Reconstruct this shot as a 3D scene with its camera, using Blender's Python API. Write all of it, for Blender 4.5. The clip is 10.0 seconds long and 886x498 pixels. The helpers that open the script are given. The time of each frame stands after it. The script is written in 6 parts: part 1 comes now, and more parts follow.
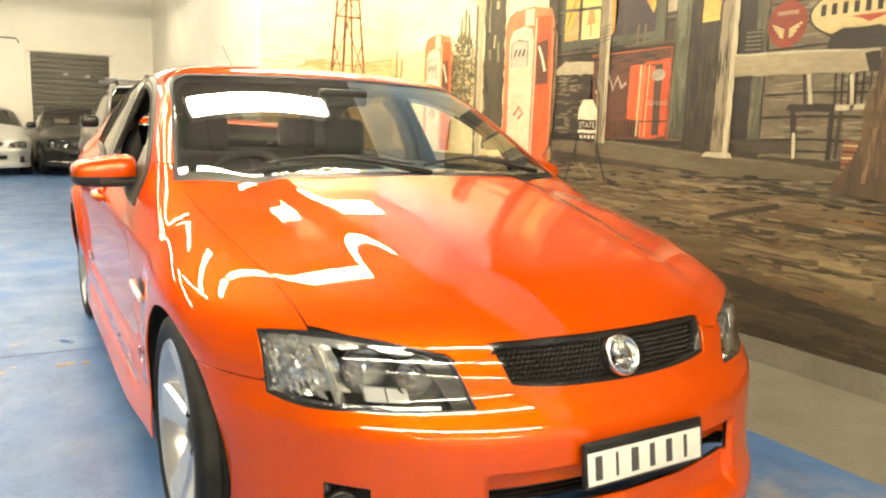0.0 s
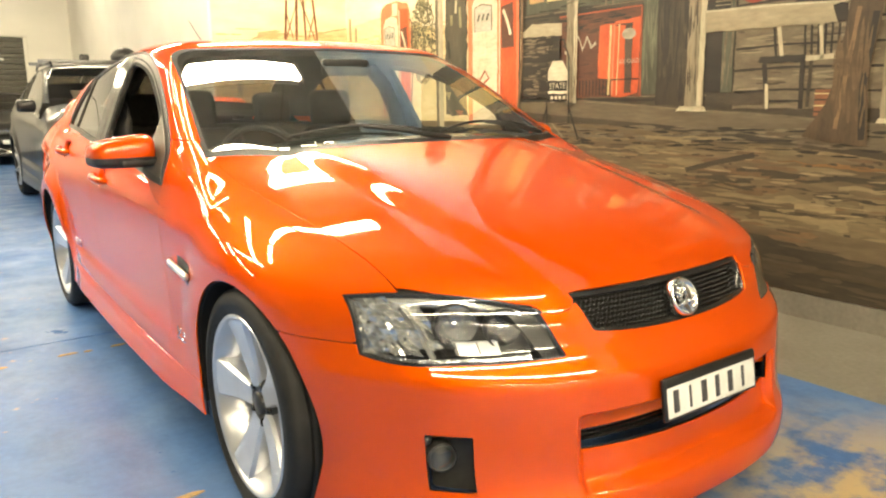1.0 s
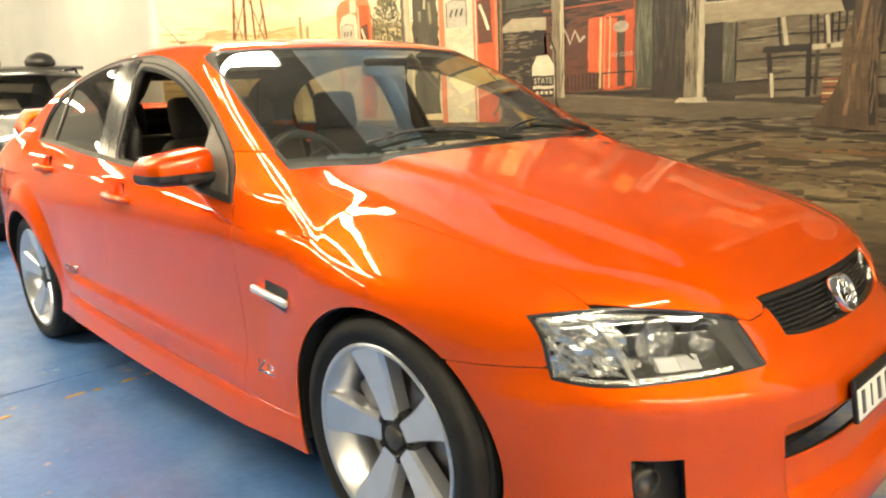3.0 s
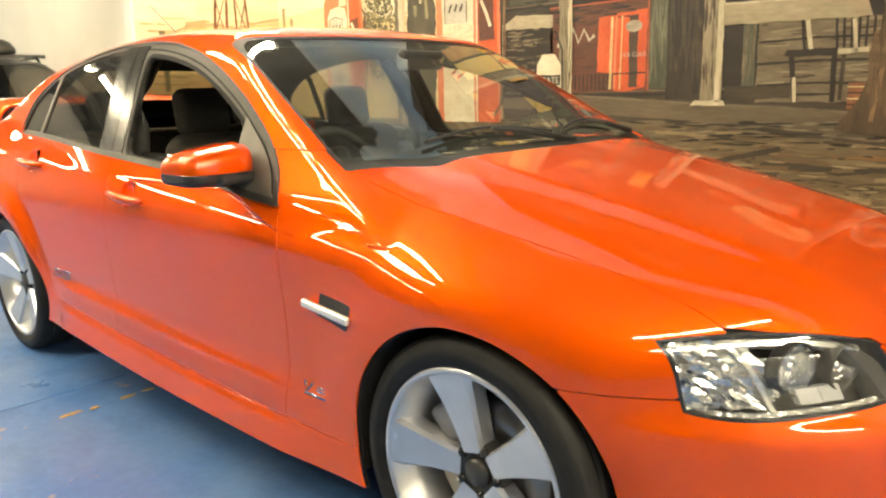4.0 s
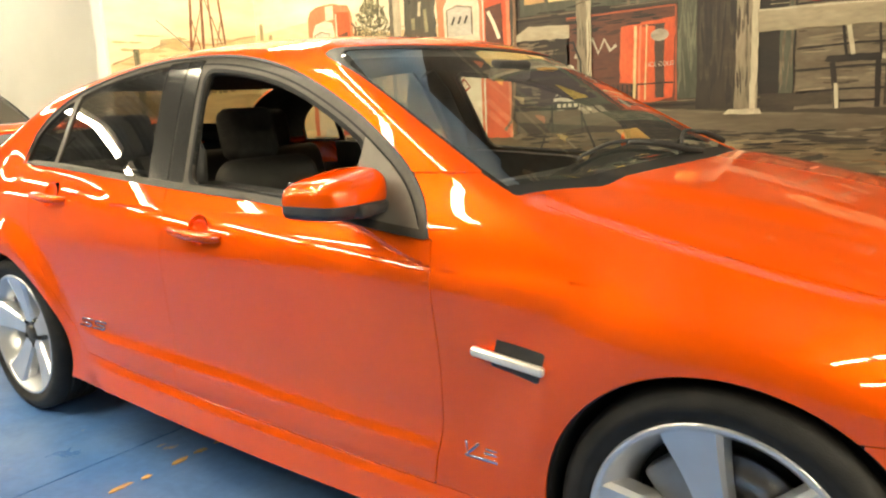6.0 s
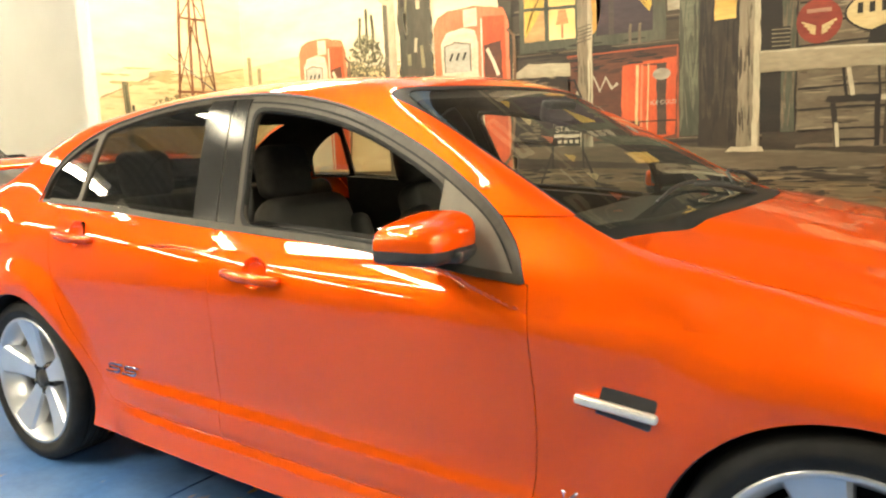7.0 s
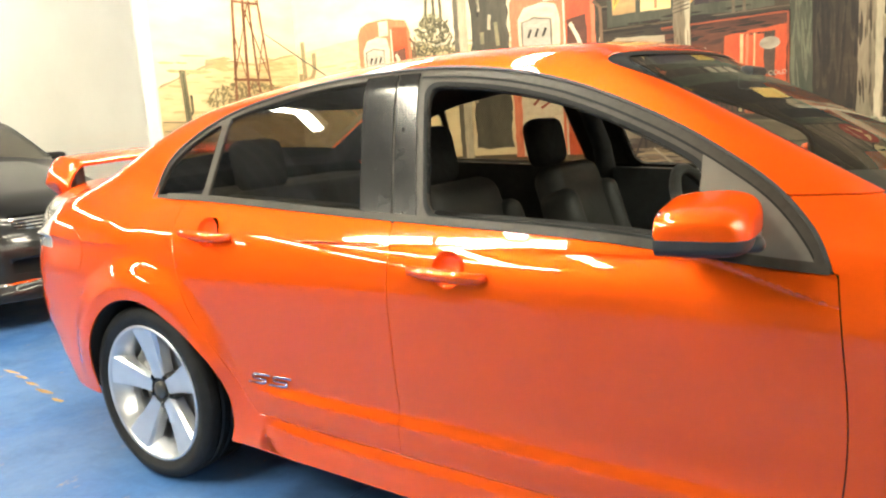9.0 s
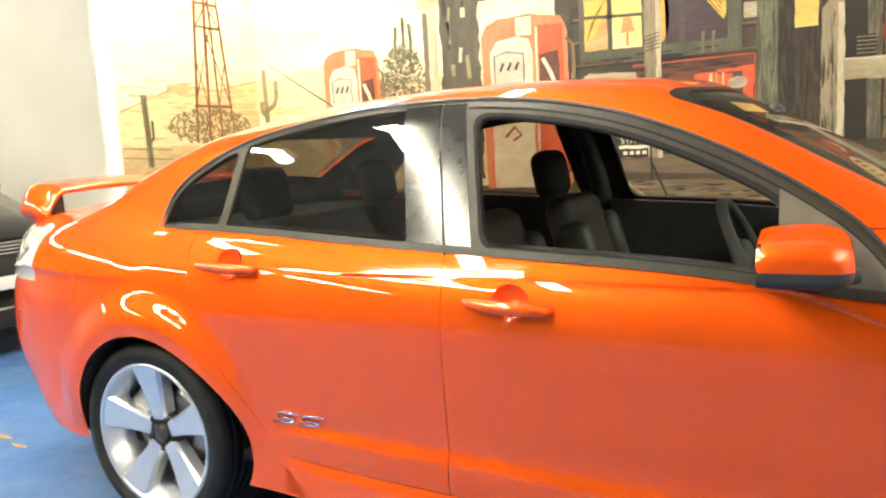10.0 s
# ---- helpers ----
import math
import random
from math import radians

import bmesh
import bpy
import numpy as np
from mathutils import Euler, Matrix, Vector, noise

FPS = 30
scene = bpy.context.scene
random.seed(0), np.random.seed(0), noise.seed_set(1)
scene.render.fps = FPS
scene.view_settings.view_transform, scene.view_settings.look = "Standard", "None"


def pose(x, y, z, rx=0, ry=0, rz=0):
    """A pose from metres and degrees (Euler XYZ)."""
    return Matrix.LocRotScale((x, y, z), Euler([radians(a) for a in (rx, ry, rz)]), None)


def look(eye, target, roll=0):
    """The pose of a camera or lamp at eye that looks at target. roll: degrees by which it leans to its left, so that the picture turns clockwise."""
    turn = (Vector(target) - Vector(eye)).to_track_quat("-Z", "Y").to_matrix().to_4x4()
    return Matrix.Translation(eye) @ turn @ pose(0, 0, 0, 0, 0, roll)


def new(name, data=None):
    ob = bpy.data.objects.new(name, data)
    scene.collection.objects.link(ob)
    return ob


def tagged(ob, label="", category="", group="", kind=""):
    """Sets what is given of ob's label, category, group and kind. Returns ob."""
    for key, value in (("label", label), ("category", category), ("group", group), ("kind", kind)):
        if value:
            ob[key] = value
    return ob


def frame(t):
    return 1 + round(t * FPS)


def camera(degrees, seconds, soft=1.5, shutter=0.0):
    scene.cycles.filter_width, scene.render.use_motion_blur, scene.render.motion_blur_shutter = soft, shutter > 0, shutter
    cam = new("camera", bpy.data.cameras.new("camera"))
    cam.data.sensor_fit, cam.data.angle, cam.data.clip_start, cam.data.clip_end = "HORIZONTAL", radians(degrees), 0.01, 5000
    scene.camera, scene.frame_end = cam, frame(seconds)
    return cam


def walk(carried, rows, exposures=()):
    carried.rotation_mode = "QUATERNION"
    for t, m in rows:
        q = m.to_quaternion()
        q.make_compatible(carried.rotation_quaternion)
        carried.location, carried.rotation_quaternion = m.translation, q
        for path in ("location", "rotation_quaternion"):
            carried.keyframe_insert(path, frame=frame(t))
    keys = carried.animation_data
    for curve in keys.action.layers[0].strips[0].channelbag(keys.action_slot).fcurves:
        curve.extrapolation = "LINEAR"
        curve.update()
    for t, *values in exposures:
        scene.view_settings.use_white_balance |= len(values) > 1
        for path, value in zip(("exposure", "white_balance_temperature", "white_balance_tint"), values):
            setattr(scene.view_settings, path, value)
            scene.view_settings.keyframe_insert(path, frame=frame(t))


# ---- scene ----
cam = camera(61.8, 10.0, soft=2.2)
PATH = [
    (0, (-1.253, -2.041, 1.182), (-0.253, -0.337, 0.87), 1.7),
    (0.5, (-1.451, -2.017, 1.182), (-0.353, -0.398, 0.766), 0.1),
    (1, (-1.579, -1.914, 1.167), (-0.434, -0.321, 0.775), -0.9),
    (1.5, (-1.654, -1.757, 1.157), (-0.431, -0.239, 0.708), -2.6),
    (2, (-1.75, -1.646, 1.171), (-0.433, -0.197, 0.763), -1.3),
    (2.5, (-1.901, -1.52, 1.2), (-0.559, -0.095, 0.789), -3.6),
    (3, (-1.96, -1.39, 1.194), (-0.617, 0.035, 0.787), -2.6),
    (3.2, (-1.97, -1.313, 1.19), (-0.641, 0.127, 0.789), -3.8),
    (4.5, (-2.115, -0.852, 1.202), (-0.599, 0.386, 0.793), -0.8),
    (5, (-2.198, -0.71, 1.224), (-0.611, 0.454, 0.868), -3.0),
    (5.5, (-2.218, -0.614, 1.211), (-0.625, 0.542, 0.857), -0.1),
    (6, (-2.211, -0.393, 1.201), (-0.654, 0.805, 0.827), -2.8),
    (6.2, (-2.228, -0.317, 1.227), (-0.639, 0.85, 0.892), -2.1),
    (7.3, (-2.438, -0.04, 1.246), (-0.778, 1.028, 0.924), -3.3),
    (7.5, (-2.484, 0.007, 1.248), (-0.818, 1.05, 0.88), -3.4),
    (8, (-2.526, 0.13, 1.229), (-0.869, 1.192, 0.872), -1.8),
    (8.5, (-2.487, 0.33, 1.229), (-0.85, 1.429, 0.893), -5.0),
    (9, (-2.465, 0.511, 1.244), (-0.826, 1.609, 0.912), -4.2),
    (9.5, (-2.508, 0.643, 1.251), (-0.798, 1.64, 0.968), -1.5),
    (10, (-2.609, 0.842, 1.266), (-0.85, 1.756, 1.001), -3.3),
]
walk(cam, [(t, look(eye, target, roll)) for t, eye, target, roll in PATH],
     ((0.0, 0.06, 6550, 10), (2.0, -0.04, 6550, 10), (4.5, -0.15, 6500, 10), (6.0, -0.12, 6400, 10), (7.5, 0.04, 6150, 10), (8.5, 0.12, 5800, 10), (10.0, 0.13, 5700, 10)))

# ---- light ----
world = bpy.data.worlds.new("world")
scene.world = world
world.use_nodes = True
world.node_tree.nodes["Background"].inputs[0].default_value = (0.9, 0.95, 1.0, 1)
world.node_tree.nodes["Background"].inputs[1].default_value = 0.25
scene.view_settings.exposure = 0.0

# ---- materials ----
def mat(name, color, rough=0.5, metal=0.0, coat=0.0, color2=None, scale=6.0, detail=6.0, bump=0.0, bump_scale=60.0, sharp=0.5,
        emit=None, power=0.0, trans=0.0, ior=1.5, rough2=None, fine=0.0, fine_scale=90.0, stretch=(1, 1, 1), spec=0.5):
    """A node material: two colours mixed by a large noise, a fine grain on top, relief and gloss."""
    m = bpy.data.materials.new(name)
    m.use_nodes = True
    nodes, links = m.node_tree.nodes, m.node_tree.links
    b = nodes["Principled BSDF"]
    b.inputs["Base Color"].default_value = (*color, 1)
    b.inputs["Roughness"].default_value = rough
    b.inputs["Metallic"].default_value = metal
    b.inputs["Coat Weight"].default_value = coat
    b.inputs["Coat Roughness"].default_value = 0.008
    b.inputs["Transmission Weight"].default_value = trans
    b.inputs["IOR"].default_value = ior
    b.inputs["Specular IOR Level"].default_value = spec
    if emit:
        b.inputs["Emission Color"].default_value = (*emit, 1)
        b.inputs["Emission Strength"].default_value = power
    place = nodes.new("ShaderNodeTexCoord")
    turn = nodes.new("ShaderNodeMapping")
    turn.inputs["Scale"].default_value = stretch
    links.new(place.outputs["Object"], turn.inputs[0])
    if color2:
        big = nodes.new("ShaderNodeTexNoise")
        big.inputs["Scale"].default_value, big.inputs["Detail"].default_value = scale, detail
        links.new(turn.outputs[0], big.inputs["Vector"])
        ramp = nodes.new("ShaderNodeValToRGB")
        half = 0.5 * (1 - sharp) * 0.6 + 0.02
        ramp.color_ramp.elements[0].position, ramp.color_ramp.elements[1].position = 0.5 - half, 0.5 + half
        ramp.color_ramp.elements[0].color, ramp.color_ramp.elements[1].color = (*color, 1), (*color2, 1)
        links.new(big.outputs[0], ramp.inputs[0])
        out = ramp.outputs[0]
        if fine:
            grain = nodes.new("ShaderNodeTexNoise")
            grain.inputs["Scale"].default_value, grain.inputs["Detail"].default_value = fine_scale, 4
            links.new(turn.outputs[0], grain.inputs["Vector"])
            mix = nodes.new("ShaderNodeMix")
            mix.data_type, mix.blend_type = "RGBA", "OVERLAY"
            mix.inputs[0].default_value = fine
            links.new(out, mix.inputs[6])
            links.new(grain.outputs[0], mix.inputs[7])
            out = mix.outputs[2]
        links.new(out, b.inputs["Base Color"])
        if rough2 is not None:
            span = nodes.new("ShaderNodeMapRange")
            span.inputs["To Min"].default_value, span.inputs["To Max"].default_value = rough, rough2
            links.new(big.outputs[0], span.inputs["Value"])
            links.new(span.outputs[0], b.inputs["Roughness"])
    if bump:
        rel = nodes.new("ShaderNodeTexNoise")
        rel.inputs["Scale"].default_value, rel.inputs["Detail"].default_value = bump_scale, 5
        links.new(turn.outputs[0], rel.inputs["Vector"])
        bm_ = nodes.new("ShaderNodeBump")
        bm_.inputs["Strength"].default_value, bm_.inputs["Distance"].default_value = bump, 0.01
        links.new(rel.outputs[0], bm_.inputs["Height"])
        links.new(bm_.outputs[0], b.inputs["Normal"])
    return m


def glass(name, tint, gloss=1.0, bend=1.75):
    """A thin pane: what lies behind it, tinted, under a Fresnel reflection."""
    m = bpy.data.materials.new(name)
    m.use_nodes = True
    nodes, links = m.node_tree.nodes, m.node_tree.links
    nodes.remove(nodes["Principled BSDF"])
    clear, shine, mix, tilt, steep, rise = (nodes.new("ShaderNode" + k) for k in ("BsdfTransparent", "BsdfGlossy", "MixShader", "LayerWeight", "Math", "MapRange"))
    clear.inputs[0].default_value = (*tint, 1)
    shine.inputs[0].default_value = (gloss, gloss, gloss, 1)
    shine.inputs["Roughness"].default_value = 0.0
    # a thin pane mirrors alike from both sides: a little head-on, all at a glancing angle
    tilt.inputs["Blend"].default_value = 0.5
    steep.operation, steep.inputs[1].default_value = "POWER", 4.6
    rise.inputs["To Min"].default_value = ((bend - 1) / (bend + 1)) ** 2
    links.new(tilt.outputs["Facing"], steep.inputs[0])
    links.new(steep.outputs[0], rise.inputs["Value"])
    links.new(rise.outputs[0], mix.inputs[0])
    links.new(clear.outputs[0], mix.inputs[1])
    links.new(shine.outputs[0], mix.inputs[2])
    links.new(mix.outputs[0], nodes["Material Output"].inputs[0])
    return m


paint = mat("orange_paint", (0.76, 0.086, 0.0003), rough=0.42, metal=0.50, coat=1.0, color2=(0.82, 0.096, 0.0003), scale=900, detail=2, spec=0.0)
paint.node_tree.nodes["Principled BSDF"].inputs["Coat IOR"].default_value = 1.58
paint.node_tree.nodes["Principled BSDF"].inputs["Specular Tint"].default_value = (1.0, 0.14, 0.0, 1)
black_trim = mat("satin_black", (0.014, 0.0135, 0.013), rough=0.14, color2=(0.018, 0.0175, 0.017), scale=14)
black_plastic = mat("black_plastic", (0.02, 0.02, 0.02), rough=0.55, color2=(0.03, 0.03, 0.03), scale=30, bump=0.1, bump_scale=500)
cowl_black = mat("cowl_black", (0.008, 0.008, 0.008), rough=0.5, color2=(0.012, 0.012, 0.012), scale=40, spec=0.25)
# near-black for hollows, their shade put into the colour; also rubber seals
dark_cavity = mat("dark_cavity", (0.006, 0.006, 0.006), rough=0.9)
rubber = mat("tyre_rubber", (0.009, 0.009, 0.009), rough=0.62, color2=(0.016, 0.0155, 0.015), scale=20, bump=0.15, bump_scale=300, spec=0.3)
alloy = mat("silver_alloy", (0.66, 0.67, 0.70), rough=0.30, metal=0.75, coat=0.6, color2=(0.60, 0.61, 0.64), scale=12)
hub_dark = mat("dark_hub", (0.06, 0.058, 0.055), rough=0.35, metal=0.4)
alloy_dark = mat("alloy_shadowed", (0.34, 0.335, 0.33), rough=0.4, metal=0.7, color2=(0.25, 0.24, 0.23), scale=12)
chrome = mat("chrome", (0.85, 0.85, 0.85), rough=0.06, metal=1.0)
screen_glass = glass("windscreen_glass", (0.80, 0.86, 0.83), bend=2.05)
tinted_glass = glass("tinted_glass", (0.40, 0.375, 0.32))
frame_grey = mat("grey_window_frame", (0.033, 0.028, 0.021), rough=0.40, color2=(0.045, 0.038, 0.029), scale=9, fine=0.3, fine_scale=60, spec=0.28)
sail_grey = mat("grey_sail", (0.115, 0.102, 0.082), rough=0.5, color2=(0.095, 0.085, 0.068), scale=20, bump=0.05, bump_scale=400)
leather = mat("seat_leather", (0.024, 0.023, 0.022), rough=0.6, color2=(0.034, 0.032, 0.03), scale=25, bump=0.2, bump_scale=400)
cloth = mat("charcoal_cloth", (0.022, 0.021, 0.020), rough=0.9, color2=(0.034, 0.032, 0.030), scale=40, bump=0.3, bump_scale=700)

# ---- the sedan's body as smooth fields (x across, y to the rear, z up, front axle at y = 0) ----
def spline(xs, ys):
    """A smooth curve through the points (natural cubic), straight beyond its ends."""
    xs, ys = np.array(xs, float), np.array(ys, float)
    n, h = len(xs), np.diff(xs)
    a, b = np.eye(n), np.zeros(n)
    for i in range(1, n - 1):
        a[i, i - 1:i + 2] = h[i - 1], 2 * (h[i - 1] + h[i]), h[i]
        b[i] = 6 * ((ys[i + 1] - ys[i]) / h[i] - (ys[i] - ys[i - 1]) / h[i - 1])
    m = np.linalg.solve(a, b)
    s0 = (ys[1] - ys[0]) / h[0] - h[0] * m[1] / 6
    s1 = (ys[-1] - ys[-2]) / h[-1] + h[-1] * m[-2] / 6

    def f(x):
        x = np.asarray(x, float)
        i = np.clip(np.searchsorted(xs, x) - 1, 0, n - 2)
        c = np.clip(x, xs[0], xs[-1])
        l, r, w = xs[i + 1] - c, c - xs[i], h[i]
        v = (m[i] * l**3 + m[i + 1] * r**3) / (6 * w) + (ys[i] / w - m[i] * w / 6) * l + (ys[i + 1] / w - m[i + 1] * w / 6) * r
        return v + np.minimum(x - xs[0], 0) * s0 + np.maximum(x - xs[-1], 0) * s1
    return f


def smax(a, b, k):
    h = np.maximum(k - np.abs(a - b), 0) / k
    return np.maximum(a, b) + h * h * k / 4


def step(a, b, x):
    t = np.clip((x - a) / (b - a), 0, 1)
    return t * t * (3 - 2 * t)


side_z = spline([0.05, 0.12, 0.18, 0.21, 0.26, 0.30, 0.322, 0.345, 0.37, 0.395, 0.412, 0.436, 0.450, 0.50, 0.60, 0.70, 0.78, 0.86, 0.93, 1.00, 1.10],
                [0.855, 0.900, 0.930, 0.932, 0.926, 0.919, 0.9120, 0.9140, 0.9152, 0.9155, 0.9135, 0.9065, 0.9035, 0.905, 0.911, 0.916, 0.918, 0.908, 0.889, 0.866, 0.830])
plain_z = spline([0.05, 0.12, 0.18, 0.25, 0.32, 0.40, 0.45, 0.50, 0.60, 0.70, 0.78, 0.86, 0.93, 1.00, 1.10],
                 [0.860, 0.898, 0.914, 0.915, 0.910, 0.905, 0.903, 0.905, 0.911, 0.916, 0.918, 0.908, 0.889, 0.866, 0.830])
# the line where the doors end over the sill, rising to the rear
door_foot = spline([0.3, 0.6, 0.9, 1.3, 1.7, 2.05, 2.30, 2.6], [0.297, 0.298, 0.301, 0.311, 0.326, 0.341, 0.358, 0.37])
front_in = spline([0.10, 0.19, 0.25, 0.285, 0.32, 0.42, 0.50, 0.54, 0.575, 0.62, 0.68, 0.74, 0.85], [0.0, -0.025, -0.022, -0.008, 0.0, 0.005, 0.010, 0.022, 0.052, 0.078, 0.097, 0.125, 0.20])
rear_in = spline([0.10, 0.25, 0.45, 0.60, 0.75, 0.95, 1.08, 1.15], [0.42, 0.25, 0.07, 0.01, 0.02, 0.05, 0.07, 0.10])
hood_z = spline([-0.90, -0.78, -0.70, -0.60, -0.40, 0.0, 0.45, 1.0, 2.2, 2.9, 3.3, 3.7, 3.95, 4.1],
                [0.62, 0.700, 0.738, 0.785, 0.850, 0.950, 1.035, 1.08, 1.10, 1.09, 1.105, 1.12, 1.115, 1.10])


def lower_body(x, y, z):
    """Below nought inside the body under the windows."""
    X = np.abs(x)
    creased = step(0.40, 0.75, y) * step(2.44, 2.16, y)
    a = plain_z(z) + creased * (side_z(z - (door_foot(np.clip(y, 0.3, 2.5)) - 0.322) * step(0.50, 0.40, z)) - plain_z(z))
    a = a - 0.012 * step(1.9, 3.4, y) * step(0.5, 0.9, z) - 0.012 * step(0.7, 0.0, y)
    ra = np.hypot(y - 0.0, z - 0.335)
    rb = np.hypot(y - 2.90, z - 0.340)
    a = a + 0.020 * step(0.56, 0.38, ra) * step(0.28, 0.50, z) + 0.034 * step(0.53, 0.40, rb) * step(0.26, 0.50, z)
    qf = np.maximum(0.12 - y, 0) / np.maximum(0.985 - front_in(z) - 0.030 * step(0.405, 0.375, X) * step(0.255, 0.285, z) * step(0.455, 0.435, z), 0.2)
    qr = np.maximum(y - 2.55, 0) / np.maximum(1.50 - rear_in(z), 0.2)
    p = np.maximum(X / np.maximum(a, 0.3), 1e-6)
    s = np.where(y < 1.5, (p**2.5 + qf**2.5) ** 0.4, (p**4 + qr**4) ** 0.25)
    side = (s - 1) * 0.9
    bulge = 0.014 * step(0.07, -0.04, X - (0.44 + 0.10 * (y + 0.2)))
    top = hood_z(y) - (0.075 - 0.03 * step(1.5, 3.0, y)) * X**2 - 0.095 * step(2.6, 1.2, y) * X**4 + np.where(y < 1.2, bulge * step(-0.75, -0.45, y), 0.0)
    return smax(side, (z - top) * 0.93, 0.13 - 0.05 * step(-0.2, -0.7, y))


roof_z = spline([0.9, 1.2, 1.5, 1.8, 2.1, 2.4, 2.7], [1.400, 1.442, 1.465, 1.472, 1.463, 1.438, 1.398])


def upper_body(x, y, z):
    """Below nought inside the cabin above the belt."""
    X = np.abs(x)
    side = X - (0.868 - 0.45 * (z - 0.98) - 0.28 * np.maximum(z - 1.2, 0) ** 2 - 0.05 * step(1.8, 3.2, y) - 0.015 * step(1.2, 0.4, y) - 0.032 * step(0.90, 0.30, y))
    top = z - (roof_z(y) - 0.075 * X**2)
    ws = (0.345 + (z - 1.0) * 1.85 + 0.24 * X**2 - y) * 0.47
    back = (y - (3.45 - (z - 1.08) * 2.0 - 0.20 * X**2)) * 0.44
    return np.maximum(smax(smax(smax(side * 0.9, top, 0.10), ws, 0.03), back, 0.05), (0.93 - 0.09 * step(0.95, 0.60, y) - z) * 0.9)


def whole_body(x, y, z):
    """Both fields in one, blended where the wings run up into the pillars."""
    a, b = lower_body(x, y, z), upper_body(x, y, z)
    k = 0.003 + 0.08 * step(1.15, 0.5, y) * step(0.45, 0.75, np.abs(x)) * step(0.82, 0.96, z) + 0.06 * step(2.75, 3.05, y)
    h = np.maximum(k - np.abs(a - b), 0) / k
    return np.minimum(a, b) - h * h * k / 4


# ---- tools ----
def part(name, bm, material, parent, label="", smooth=True):
    """Links a bmesh as one mesh object under a thing or a part."""
    me = bpy.data.meshes.new(name)
    bm.to_mesh(me)
    bm.free()
    return part_mesh(name, me, material, parent, label, smooth)


def part_mesh(name, me, material, parent, label="", smooth=None):
    if smooth is not None:
        me.polygons.foreach_set("use_smooth", [smooth] * len(me.polygons))
    if material:
        me.materials.append(material)
    ob = new(name, me)
    if parent:
        ob.parent = parent
    return tagged(ob, label)


def box(x0, x1, y0, y1, z0, z1, bevel=0.0, segs=2, bm=None):
    bm = bm or bmesh.new()
    made = bmesh.ops.create_cube(bm, size=1)["verts"]
    for v in made:
        v.co = Vector(((x0 + x1) / 2 + v.co.x * (x1 - x0), (y0 + y1) / 2 + v.co.y * (y1 - y0), (z0 + z1) / 2 + v.co.z * (z1 - z0)))
    if bevel:
        edges = list({e for v in made for e in v.link_edges})
        bmesh.ops.bevel(bm, geom=edges, offset=bevel, segments=segs, profile=0.5, affect="EDGES")
    return bm


def lathe(profile, m, steps=64, bm=None):
    """Turns (radius, height) pairs round the z axis of m."""
    bm = bm or bmesh.new()
    rings = []
    for r, h in profile:
        rings.append([bm.verts.new(m @ Vector((r * math.cos(2 * math.pi * i / steps), r * math.sin(2 * math.pi * i / steps), h))) for i in range(steps)])
    for a, b in zip(rings, rings[1:]):
        for i in range(steps):
            j = (i + 1) % steps
            bm.faces.new((a[i], a[j], b[j], b[i]))
    return bm


def tube(points, radius, sides=8, bm=None, closed=False):
    """A round bar along points; radius may be a list."""
    bm = bm or bmesh.new()
    pts = [Vector(p) for p in points]
    rings, n = [], len(pts)
    for i, p in enumerate(pts):
        a, b = (pts[i - 1], pts[(i + 1) % n]) if closed else (pts[max(i - 1, 0)], pts[min(i + 1, n - 1)])
        d = (b - a).normalized()
        u = d.cross(Vector((0.31, 0.17, 0.93))).normalized()
        w = d.cross(u)
        r = radius[i] if isinstance(radius, (list, tuple)) else radius
        rings.append([bm.verts.new(p + r * (math.cos(2 * math.pi * k / sides) * u + math.sin(2 * math.pi * k / sides) * w)) for k in range(sides)])
    for a, b in list(zip(rings, rings[1:])) + ([(rings[-1], rings[0])] if closed else []):
        for k in range(sides):
            bm.faces.new((a[k], a[(k + 1) % sides], b[(k + 1) % sides], b[k]))
    if not closed:
        bm.faces.new(rings[0][::-1])
        bm.faces.new(rings[-1])
    return bm


def prism(outline, m, depth, bevel=0.0, bm=None):
    """A plate of the outline (u, v), from the plane of m to depth along its z."""
    bm = bm or bmesh.new()
    lo = [bm.verts.new(m @ Vector((u, v, 0))) for u, v in outline]
    hi = [bm.verts.new(m @ Vector((u, v, depth))) for u, v in outline]
    bm.faces.new(lo[::-1])
    top = bm.faces.new(hi)
    for i in range(len(lo)):
        j = (i + 1) % len(lo)
        bm.faces.new((lo[i], lo[j], hi[j], hi[i]))
    if bevel:
        bmesh.ops.bevel(bm, geom=list(top.edges), offset=bevel, segments=2, profile=0.5, affect="EDGES")
    return bm


def thing(name, label, category, group="", at=None):
    ob = new(name)
    if at is not None:
        ob.matrix_world = at
    return tagged(ob, label, category, group)


# A sheet is a grid of points on a smooth field with the field's own normals; panels are cut out of it.
def gradient(fn, p, e=2e-4):
    g = np.stack([(fn(*(p + e * k).T) - fn(*(p - e * k).T)) for k in np.eye(3)], -1)
    return g / np.maximum(np.linalg.norm(g, axis=-1, keepdims=True), 1e-9)


